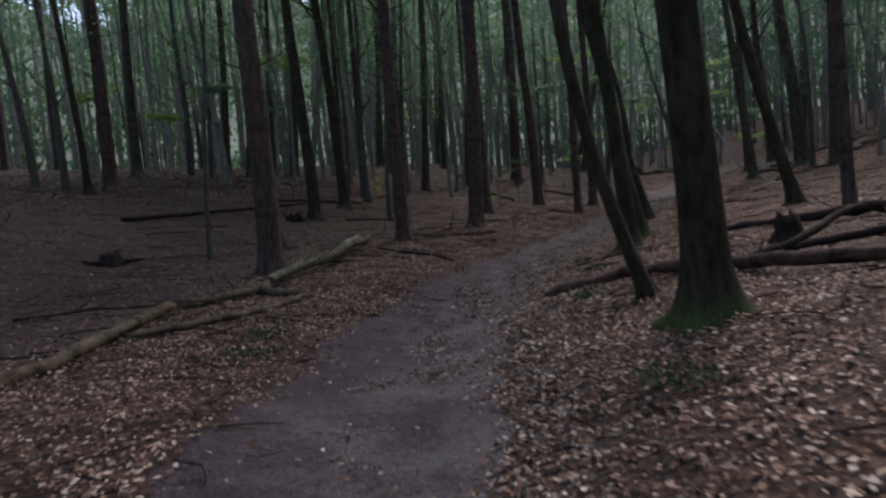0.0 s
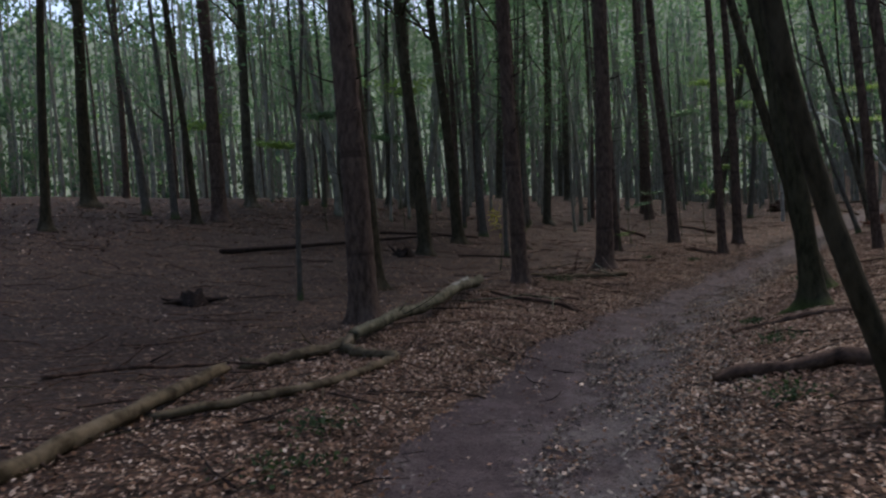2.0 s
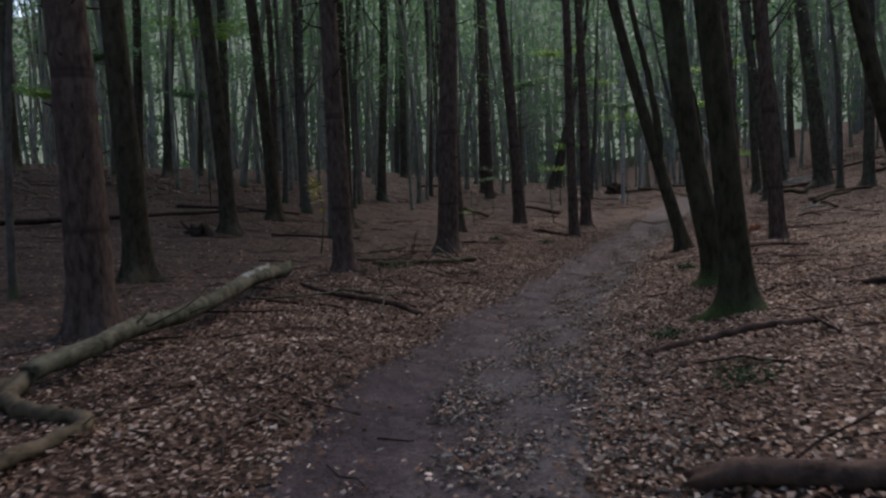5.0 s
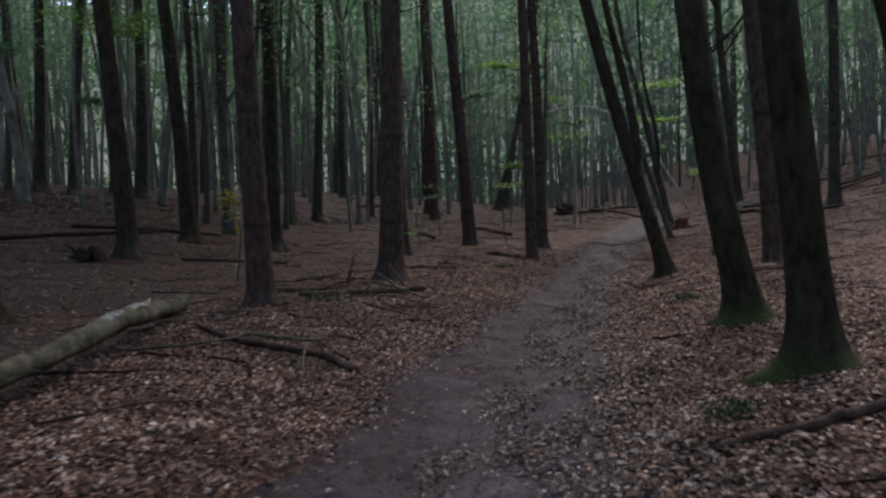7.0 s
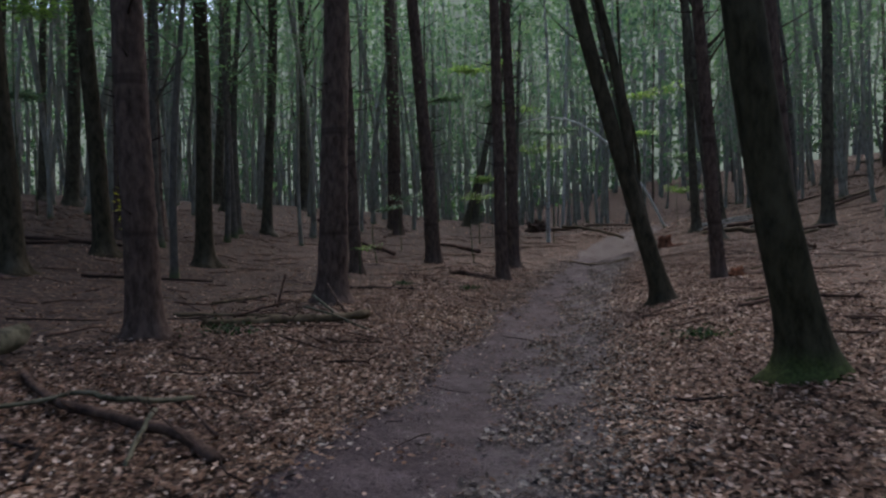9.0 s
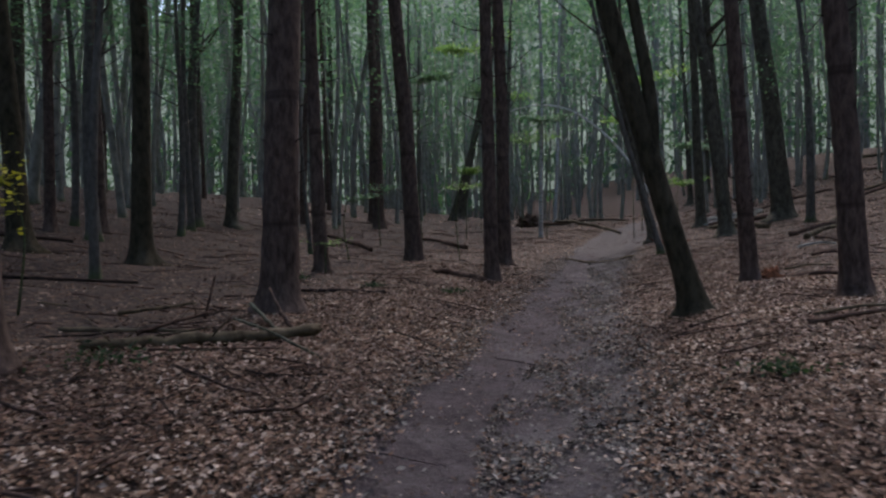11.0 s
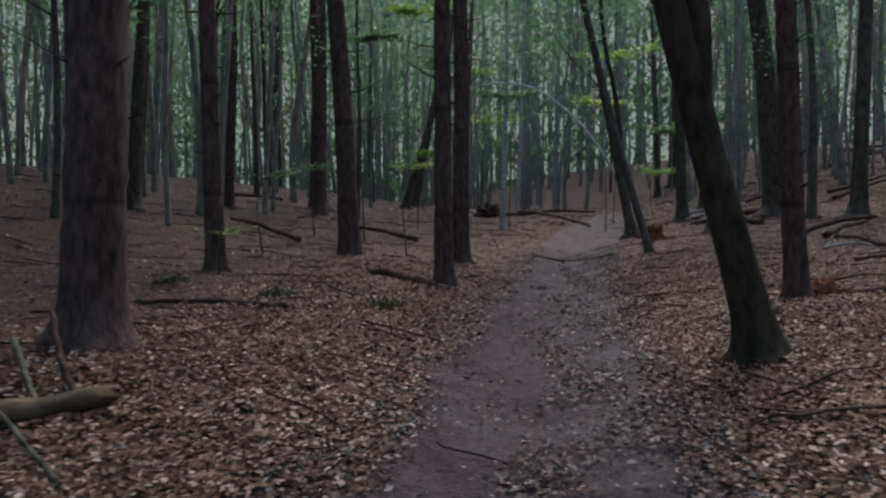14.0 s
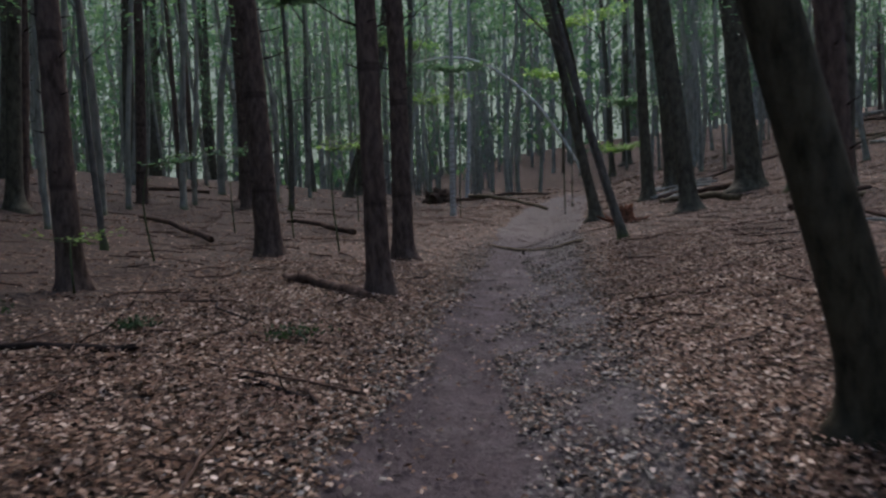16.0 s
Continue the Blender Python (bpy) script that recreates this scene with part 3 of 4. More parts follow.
POLE_CROWNS = [crown_mesh("crown", 80 + i, 2.8 + 1.6 * i, 13, 1.9, 17, 30, 0.15, GREEN_LEAF, 0.25) for i in range(3)]
POLES = [make_pole(240 + i) for i in range(5)]
placed = 0
for trial in range(9000):
    if placed >= 240:
        break
    az, d = radians(rng.uniform(-42, 52)), rng.uniform(18, 66)
    x, y = 1 + d * math.sin(az + 0.15), 12 + d * math.cos(az + 0.15)
    off = x - float(path_x(y))
    if (-9 < off < 8 and y < 44) or (off < 0 and x > -20 and y < 31) or math.hypot(x - 13, y - 47) < 7 or abs(off) < 2.6 or (y < 42 and 9 < x < 18):
        continue
    if any((x - p) ** 2 + (y - q) ** 2 < 1.6 for p, q in TAKEN):
        continue
    TAKEN.append((x, y))
    m = Matrix.LocRotScale((x, y, float(land(x, y)) - 0.05), Euler((rng.normal(0, 0.025), rng.normal(-0.03, 0.035), rng.uniform(0, 6.28))), (s := rng.uniform(0.7, 1.5), s, rng.uniform(0.85, 1.2)))
    if placed < len(POLES):
        POLES[placed].matrix_basis = m
    else:
        copy_thing(POLES[int(rng.integers(len(POLES)))], m)
    placed += 1


def far_woods():
    """The wood beyond, too far off to count: trunks and leaves all round."""
    rng = np.random.default_rng(5)
    verts, faces, mats = [], [], []
    leaves = []
    for i in range(700):
        a = rng.uniform(-0.95, 1.15) if i < 480 else rng.uniform(1.15, 2 * math.pi - 0.95)
        d = rng.uniform(66, 128)
        x, y = 2 + d * math.sin(a), 15 + d * math.cos(a)
        z = float(land(x, y))
        r, lean = rng.uniform(0.1, 0.24), rng.normal(0, 0.5, 2)
        v, f = tube([(x, y, z - 0.2), (x + lean[0] * 0.4, y + lean[1] * 0.4, z + 8), (x + lean[0], y + lean[1], z + 21)], [r * 1.15, r, r * 0.4], 6, cap=False)
        k = len(verts)
        verts += v
        faces += [tuple(q + k for q in g) for g in f]
        for _ in range(13):
            c = rng.normal(0, 1, (17, 3)) * (1.3, 1.3, 0.4) + (x + rng.normal(0, 2.4), y + rng.normal(0, 2.4), z + 1.5 + 33 * rng.uniform(0, 1))
            leaves.append(c)
    trunks = len(faces)
    v, f = leaf_cloud(rng, np.concatenate(leaves), 0.72, 1.3)
    k = len(verts)
    verts += [tuple(q) for q in v]
    faces += [tuple(int(q) + k for q in g) for g in f]
    me = mesh_of("far_woods", verts, faces, [FAR_HAZE_BARK, GREEN_LEAF], False)
    me.polygons.foreach_set("material_index", [0] * trunks + [1] * (len(faces) - trunks))
    tagged(new("far_woods", me), "dense distant woodland of slim trunks and green leaves", "woodland", kind="stuff")


far_woods()


def backdrop():
    """Grey-green distance behind the last trees, a ring made to glow like lit haze."""
    m, n, l, b = material("glowing_distance", 1.0, 0.0)
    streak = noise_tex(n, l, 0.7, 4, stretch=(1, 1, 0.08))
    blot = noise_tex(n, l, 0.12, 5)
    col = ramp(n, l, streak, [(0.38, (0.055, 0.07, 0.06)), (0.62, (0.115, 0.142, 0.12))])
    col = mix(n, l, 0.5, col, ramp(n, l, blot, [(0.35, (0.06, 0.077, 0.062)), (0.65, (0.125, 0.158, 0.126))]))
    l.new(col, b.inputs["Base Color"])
    # emission supplies the brightness of far haze; no lamp stands here
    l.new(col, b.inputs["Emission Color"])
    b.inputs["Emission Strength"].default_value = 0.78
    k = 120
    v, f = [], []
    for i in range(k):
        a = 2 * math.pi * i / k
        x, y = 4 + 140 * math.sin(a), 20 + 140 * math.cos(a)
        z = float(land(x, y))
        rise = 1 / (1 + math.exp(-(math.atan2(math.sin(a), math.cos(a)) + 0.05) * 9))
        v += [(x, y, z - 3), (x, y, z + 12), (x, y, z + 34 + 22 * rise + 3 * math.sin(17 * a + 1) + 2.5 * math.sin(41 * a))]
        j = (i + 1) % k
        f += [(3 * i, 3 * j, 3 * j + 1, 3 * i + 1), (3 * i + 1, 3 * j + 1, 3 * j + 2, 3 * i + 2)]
    tagged(new("backdrop", mesh_of("backdrop", v, f, m)), "glowing grey-green backdrop for the woodland in the distance", "woodland", kind="structure")


backdrop()

# ---- fallen wood ----
PALE_WOOD = bark("barkless_wood", (0.03, 0.031, 0.019), (0.122, 0.116, 0.08), (1, 1, 1), 7, 0, 0.025, 0.5)

WHITE_WOOD = bark("weathered_wood", (0.09, 0.09, 0.075), (0.29, 0.29, 0.26), (1, 1, 1), 9, 0, 0.01, 0.4)
BLEACHED = bark("bleached_wood", (0.26, 0.26, 0.23), (0.6, 0.61, 0.57), (1, 1, 1), 9, 0, 0.01, 0.4)


def broken(shape, sides, rings, r, rng):
    """Splinters the two ends of a log."""
    verts, faces = shape
    for ring, nxt in ((0, 1), (rings - 1, rings - 2)):
        for k in range(sides):
            v, w = verts[ring * sides + k], verts[nxt * sides + k]
            way = (v - w).normalized()
            verts[ring * sides + k] = v + way * r * rng.uniform(-0.6, 1.3)
    return verts, faces


def fallen(name, label, category, points, r0, r1, mat, lift=0.0, sides=12, seed=1, twigs=0, group="fallen wood"):
    """A log or branch that lies along points (x, y, height over the ground)."""
    rng = np.random.default_rng(seed)
    line = smooth_line([(p[0], p[1], float(land(p[0], p[1])) + (p[2] if len(p) > 2 else 0) + lift) for p in points], 6)
    base = line[0].copy()
    line = [q - base + Vector(rng.normal(0, 0.2 * r1, 3)) for q in line]
    n = len(line)
    thing = new(name)
    thing.location = base
    tagged(thing, label, category, group)
    for end, s in ((0, 1), (-1, -1)):
        line[end] = line[end] + (line[1 if s > 0 else -2] - line[end]) * rng.uniform(0.0, 0.3)
    part("stem", mesh_of("stem", *broken(tube(line, [r0 + (r1 - r0) * i / (n - 1) for i in range(n)], sides, 0.08, rng), sides, n, r1, rng), mat), thing)
    for i in range(twigs):
        k = int(rng.integers(1, n - 1))
        a = rng.uniform(0, 6.28)
        part("twig", limb_mesh(rng, line[k], a, rng.uniform(0.3, 0.9), rng.uniform(-0.02, 0.6), max(0.006, r1 * 0.16), mat, 6), thing)
    return thing


pale_log = fallen("fallen_log", "pale grey barkless log with a bleached broken end", "log", [(-2.86, 11.7, 0.12), (-2.66, 12.8, 0.15), (-2.35, 14.6, 0.19), (-2.1, 16.2, 0.23), (-1.97, 18.3, 0.17)], 0.075, 0.1, PALE_WOOD, 0.04, 14, 1, 5)


def bleached_patch(log, points, r):
    """A weathered sleeve of bare white wood round the upper side of the log."""
    rng = np.random.default_rng(17)
    line = [Vector((x, y, float(land(x, y)) + h)) - log.location for x, y, h in smooth_line(points, 5)]
    verts, faces, s = [], [], 11
    for i, p in enumerate(line):
        way = (line[min(i + 1, len(line) - 1)] - line[max(i - 1, 0)]).normalized()
        side = way.cross(Vector((0, 0, 1))).normalized()
        up = side.cross(way)
        wide = 1.25 * math.sin(math.pi * (i + 0.35) / (len(line) - 0.3)) ** 0.5
        for k in range(s):
            a = wide * (2 * k / (s - 1) - 1) * (1 + 0.12 * rng.normal()) - 0.5
            q = r * (1.07 - 0.1 * abs(2 * k / (s - 1) - 1) ** 4)
            verts.append(p + (up * math.cos(a) + side * math.sin(a)) * q)
    for i in range(len(line) - 1):
        for k in range(s - 1):
            faces.append((i * s + k, i * s + k + 1, i * s + s + k + 1, i * s + s + k))
    part("bare_patch", mesh_of("bare_patch", verts, faces, WHITE_WOOD), log, "bleached white bare wood")


bleached_patch(pale_log, [(-2.2, 15.6, 0.25), (-2.1, 16.2, 0.27), (-2.04, 17.1, 0.26)], 0.098)
fallen("fallen_branch", "crooked pale branch bent round beside a log", "branch", [(-2.86, 11.75, 0.15), (-2.85, 11.4, 0.08), (-2.5, 11.15, 0.06), (-2.13, 10.9, 0.06), (-2.18, 10.4, 0.05), (-2.45, 9.35, 0.06), (-2.95, 8.75, 0.07), (-3.6, 8.2, 0.05)], 0.062, 0.04, GREY_WOOD, 0.0, 12, 2, 2)
fallen("fallen_log", "long brown fallen trunk lying in dead leaves", "log", [(-4.15, 5.2, 0.03), (-3.87, 6.86, 0.05), (-3.75, 8.3, 0.08), (-3.72, 9.9, 0.1)], 0.082, 0.062, GREY_WOOD, 0.01, 14, 3, 1)
fallen("fallen_log", "brown rotten log end lying before a pine", "log", [(-3.8, 10.6, 0.04), (-3.35, 11.2, 0.06), (-2.92, 11.75, 0.06)], 0.065, 0.08, GREY_WOOD, 0.02, 12, 4, 2)
fallen("fallen_branch", "thin dark dead branch with side twigs", "branch", [(-5.7, 9.7, 0.03), (-5.2, 10.15, 0.07), (-4.75, 10.0, 0.13), (-4.2, 10.35, 0.12), (-3.75, 10.1, 0.16), (-3.2, 9.85, 0.15)], 0.026, 0.014, DEAD_WOOD, 0.0, 8, 5, 7)
fallen("fallen_log", "reddish-brown fallen log lying beside the path", "log", [(1.14, 9.56, 0.02), (2.1, 8.6, 0.03), (3.0, 7.65, 0.04), (3.9, 6.7, 0.05)], 0.062, 0.075, DEAD_WOOD, 0.05, 14, 6, 1)
fallen("fallen_branch", "thin dark branch lying across the leaves", "branch", [(-9.0, 20.9), (-7.6, 22.4, 0.1), (-6.4, 24.1, 0.1), (-4.5, 28.4, 0.1)], 0.07, 0.04, ROT_WOOD, 0.04, 8, 7, 3)
fallen("fallen_log", "dark rotten log on the bank", "log", [(5.0, 14.3), (5.9, 13.1, 0.04), (6.8, 12.0, 0.1)], 0.07, 0.09, ROT_WOOD, 0.05, 12, 8, 2)
fallen("fallen_log", "crooked dark trunk resting on the bank", "log", [(3.1, 8.3), (3.8, 8.55, 0.06), (4.6, 9.2, 0.3), (5.4, 10.0, 0.36)], 0.05, 0.04, ROT_WOOD, 0.05, 12, 9, 2)
fallen("fallen_log", "short thick dark log on the leafy bank", "log", [(3.7, 8.6), (4.6, 8.2, 0.1), (5.6, 7.8, 0.1)], 0.045, 0.055, ROT_WOOD, 0.05, 12, 10, 1)
fallen("fallen_branch", "crooked dead branch with twigs near the path", "branch", [(-1.67, 17.4, 0.02), (-1.2, 16.5, 0.04), (-0.63, 15.9, 0.05), (-0.22, 15.65, 0.05), (0.02, 15.35, 0.01)], 0.028, 0.04, DEAD_WOOD, 0.02, 9, 11, 4)
fallen("fallen_branch", "thin pale bare stick on dead leaves", "branch", [(-2.1, 15.9, 0.02), (-1.31, 16.2, 0.06), (-0.97, 16.38, 0.1), (-0.67, 16.25, 0.1), (-0.3, 16.6, 0.06)], 0.014, 0.019, PALE_WOOD, 0.02, 7, 12, 1)
fallen("fallen_branch", "short pale stick propped on a dead branch", "branch", [(-0.43, 15.2, 0.01), (-0.43, 15.6, 0.06), (-0.42, 15.95, 0.12)], 0.013, 0.016, PALE_WOOD, 0.015, 7, 90, 0)
fallen("fallen_log", "pale dead log among broken branches", "log", [(-0.75, 20.25, 0.02), (0.01, 20.67, 0.03), (0.6, 21.0, 0.04), (1.2, 21.36, 0.05)], 0.05, 0.06, GREY_WOOD, 0.04, 12, 13, 2)
fallen("fallen_branch", "thin bare dead stick leaning on a log", "branch", [(0.38, 21.66, 0.16), (0.75, 21.05, 0.12), (1.25, 20.2, 0.01)], 0.016, 0.012, PALE_WOOD, 0.01, 7, 14, 0)
fallen("fallen_branch", "short pale stick propped against a log", "branch", [(0.52, 22.2, 0.22), (0.68, 21.8, 0.14), (0.88, 21.3, 0.04)], 0.022, 0.016, PALE_WOOD, 0.01, 7, 15, 0)
fallen("fallen_branch", "dark bent stick standing against a log", "branch", [(0.72, 22.3, 0.36), (0.86, 21.9, 0.16), (1.0, 21.6, 0.02)], 0.016, 0.024, DEAD_WOOD, 0.01, 7, 16, 0)
fallen("fallen_log", "dark fallen log lying deep in the wood", "log", [(1.3, 38.6), (2.1, 36.2, 0.08), (2.9, 33.9, 0.02)], 0.04, 0.06, DEAD_WOOD, 0.08, 10, 17, 2)
fallen("fallen_log", "long grey log lying among trees", "log", [(0.7, 46.7), (1.8, 47.2, 0.1), (2.95, 47.5, 0.1)], 0.07, 0.06, DEAD_WOOD, 0.08, 10, 18, 2)
fallen("fallen_log", "mossless brown log beside a pine foot", "log", [(3.75, 29.1), (4.1, 28.3, 0.02), (4.42, 27.4)], 0.05, 0.085, DEAD_WOOD, 0.05, 12, 19, 1)
fallen("fallen_branch", "pale stick lying straight across the path", "branch", [(8.4, 34.2), (9.1, 33.5, 0.01), (9.85, 32.75)], 0.03, 0.04, GREY_WOOD, 0.03, 9, 20, 0)
fallen("fallen_log", "long dark fallen trunk beside the clearing", "log", [(12.4, 50.0, 0.1), (14.0, 50.9, 0.05), (15.6, 51.2, 0.2), (18.6, 53.0, 0.1)], 0.09, 0.05, DEAD_WOOD, 0.1, 10, 21, 3)
fallen("fallen_log", "pale forked trunk fallen at the clearing", "log", [(13.2, 49.3, 0.3), (13.9, 47.2, 0.2), (14.6, 44.6, 0.02)], 0.08, 0.055, GREY_WOOD, 0.08, 10, 22, 2)
fallen("fallen_log", "cut log lying at the foot of trees", "log", [(14.6, 37.4), (15.0, 36.4, 0.05), (15.5, 35.3)], 0.08, 0.09, GREY_WOOD, 0.08, 12, 23, 0)
fallen("fallen_log", "dark log lying behind a cut log", "log", [(15.2, 38.4), (16.2, 37.9, 0.05), (17.6, 37.4)], 0.08, 0.08, DEAD_WOOD, 0.08, 12, 24, 1)
fallen("fallen_log", "brown fallen log under distant pines", "log", [(4.8, 39.1), (5.3, 37.7, 0.05), (5.9, 36.0)], 0.045, 0.065, DEAD_WOOD, 0.07, 10, 25, 1)
fallen("fallen_branch", "dark bare branch lying in the leaves", "branch", [(0.8, 25.3), (1.5, 25.35, 0.03), (2.3, 25.0)], 0.022, 0.03, ROT_WOOD, 0.02, 8, 26, 2)
fallen("fallen_branch", "short dark stick beside the path", "branch", [(2.95, 24.3), (3.15, 24.1, 0.01), (3.36, 23.9)], 0.014, 0.022, ROT_WOOD, 0.02, 7, 27, 1)
fallen("fallen_branch", "thin brown stick on dead leaves", "branch", [(4.85, 21.15), (5.1, 21.22, 0.01), (5.33, 21.2)], 0.012, 0.016, DEAD_WOOD, 0.015, 7, 28, 1)
fallen("fallen_log", "dark log half sunk in the leaves", "log", [(8.3, 24.05), (8.8, 23.85, 0.02), (9.25, 23.55)], 0.035, 0.03, DEAD_WOOD, 0.04, 10, 29, 1)
fallen("fallen_log", "grey log lying up the bank", "log", [(12.9, 29.6), (12.6, 28.6, 0.04), (12.3, 27.7)], 0.03, 0.045, DEAD_WOOD, 0.05, 10, 30, 2)
fallen("fallen_branch", "thick dark root-like branch near a beech", "branch", [(1.9, 12.62), (2.3, 12.5, 0.03), (2.75, 12.4, 0.04), (3.2, 12.25, 0.03)], 0.025, 0.035, DEAD_WOOD, 0.02, 9, 31, 1)
fallen("fallen_branch", "long dead branch under slim beech trees", "branch", [(-3.4, 25.0), (-2.4, 24.6, 0.06), (-1.2, 25.2, 0.04)], 0.03, 0.02, ROT_WOOD, 0.03, 8, 32, 3)
fallen("fallen_branch", "dead branch lying behind the pines", "branch", [(-6.5, 28.0), (-5.0, 28.6, 0.1), (-3.2, 29.3, 0.06)], 0.045, 0.03, ROT_WOOD, 0.04, 8, 33, 3)
for k, (p, q, s) in enumerate([((0.0, 22.4, 0.02), (0.12, 22.5, 0.5), 0.018), ((-0.9, 22.3, 0.05), (-0.15, 22.8, 0.12), 0.024), ((-0.5, 21.3, 0.06), (0.15, 21.85, 0.18), 0.022), ((-0.7, 20.9, 0.02), (0.2, 21.3, 0.12), 0.014), ((-0.2, 20.2, 0.02), (0.9, 20.35, 0.04), 0.012), ((-1.3, 21.6, 0.02), (-0.1, 21.4, 0.06), 0.026)]):
    fallen("fallen_branch", "thin broken dead stick in a heap of branches", "branch", [p, tuple((u + v) / 2 for u, v in zip(p, q)), q], s, s * 0.6, GREY_WOOD if k % 2 else DEAD_WOOD, 0.02, 7, 60 + k, 1)
for k, (x, y, u, v, r) in enumerate([(5.56, 19.65, 6.9, 19.2, 0.024), (5.86, 20.0, 6.9, 19.95, 0.018), (11.59, 28.36, 12.1, 27.8, 0.03), (10.45, 26.33, 10.75, 25.75, 0.03), (9.1, 25.2, 9.9, 25.0, 0.02), (20.3, 35.2, 22.7, 35.7, 0.06), (33.4, 54.2, 31.5, 49.9, 0.08), (42.0, 64.3, 45.1, 60.7, 0.12), (39.2, 57.5, 39.5, 53.1, 0.12), (36.0, 52.0, 34.0, 46.0, 0.09), (28.0, 44.0, 27.0, 40.5, 0.07), (25.5, 41.0, 24.0, 38.0, 0.06)]):
    fallen("fallen_branch", "grey dead branch lying on the leafy bank", "branch", [(x, y, 0.02), ((x + u) / 2, (y + v) / 2, 0.07), (u, v, 0.03)], r, r * 0.7, (DEAD_WOOD, GREY_WOOD, WHITE_WOOD)[k % 3], r, 8, 120 + k, 2)
for k, (x, y, a, ln) in enumerate([(20.0, 38.0, 0.4, 4.5), (21.5, 40.0, 0.2, 5.5), (18.5, 31.0, 0.9, 2.6), (22.0, 36.5, 0.3, 5.0), (19.5, 42.5, 0.1, 4.0), (12.6, 29.5, 0.5, 2.0), (13.4, 31.2, 0.2, 2.4)]):
    fallen("fallen_log", "grey fallen trunk lying on the rising bank", "log", [(x, y), (x + ln * 0.5 * math.cos(a), y + ln * 0.5 * math.sin(a), 0.12), (x + ln * math.cos(a), y + ln * math.sin(a), 0.1)], 0.065, 0.045, GREY_WOOD if k % 2 else DEAD_WOOD, 0.1, 10, 40 + k, 2)


for k, (x, y, u, v) in enumerate([(15.2, 38.8, 17.8, 39.6), (15.8, 40.2, 18.6, 40.4), (14.9, 37.7, 17.0, 38.3), (16.5, 41.0, 19.5, 41.8)]):
    fallen("fallen_log", "pale weathered log in a loose heap behind the trees", "log", [(x, y, 0.02), ((x + u) / 2, (y + v) / 2, 0.1), (u, v, 0.05)], 0.05, 0.04, WHITE_WOOD, 0.05, 9, 140 + k, 2)


def stump(x, y, r, h, seed, label, mat=ROT_WOOD):
    rng = np.random.default_rng(seed)
    z0 = float(land(x, y))
    ob = new("tree_stump")
    ob.location = (x, y, z0)
    tagged(ob, label, "tree stump")
    verts, faces, s = [], [], 16
    lev = [(-0.1, 1.5), (0.03, 1.35), (0.1, 1.12), (0.6 * h, 1.0), (h, 0.95), (h * 0.9, 0.6), (h * 0.7, 0.2)]
    jag = rng.uniform(0.6, 1.25, s)
    lob = rng.uniform(0.85, 1.3, s)
    for i, (z, f) in enumerate(lev):
        for k in range(s):
            a = 6.2832 * k / s
            q = r * f * (lob[k] if i < 3 else 1 + 0.1 * rng.normal())
            verts.append((q * math.cos(a), q * math.sin(a), z * (jag[k] if i in (3, 4, 5) else 1)))
    for i in range(len(lev) - 1):
        for k in range(s):
            a, b = i * s + k, i * s + (k + 1) % s
            faces.append((a, b, b + s, a + s))
    faces.append(tuple(range((len(lev) - 1) * s, len(lev) * s)))
    part("wood", mesh_of("wood", verts, faces, mat), ob)
    for i in range(4):
        a = rng.uniform(0, 6.28)
        part("root", limb_mesh(rng, (r * math.cos(a), r * math.sin(a), 0.06), a, r * 2.2, -0.12, r * 0.3, mat, 7), ob)


stump(-6.85, 15.3, 0.2, 0.24, 1, "low rotten black stump among dead leaves")
stump(4.55, 10.4, 0.16, 0.42, 2, "jagged dark stump on the leafy bank")
stump(8.4, 24.5, 0.11, 0.2, 3, "reddish-brown broken rotten stump on the bank", RED_WOOD)
stump(11.7, 34.4, 0.2, 0.35, 4, "crumbling reddish stump beside the leaning trees", RED_WOOD)
stump(-4.7, 23.6, 0.2, 0.2, 5, "flat dark stump behind the pines")


def root_plate(x, y):
    """The upturned root plate of a fallen tree."""
    rng = np.random.default_rng(3)
    ob = tagged(new("root_plate"), "dark upturned root plate of a fallen tree", "root plate")
    ob.location = (x, y, float(land(x, y)))
    bm = bmesh.new()
    bmesh.ops.create_icosphere(bm, subdivisions=3, radius=0.5)
    for v in bm.verts:
        v.co *= 1 + 0.75 * (noise.noise(v.co * 4.1)) + 0.35 * noise.noise(v.co * 11)
        v.co.y *= 0.55
        v.co.z = v.co.z * 0.7 + 0.25
    me = bpy.data.meshes.new("soil_clod")
    bm.to_mesh(me)
    bm.free()
    me.materials.append(DEAD_WOOD)
    part("soil_clod", me, ob)
    for i in range(9):
        a = rng.uniform(0, 6.28)
        part("root", limb_mesh(rng, (0.5 * math.cos(a), 0, 0.25 + 0.3 * math.sin(a)), a if abs(a - 3.1) > 1 else 3.1, rng.uniform(0.3, 0.7), rng.uniform(0, 0.9), 0.035, DEAD_WOOD, 6), ob)


root_plate(12.3, 50.6)

# ---- boughs and sprays of leaves ----


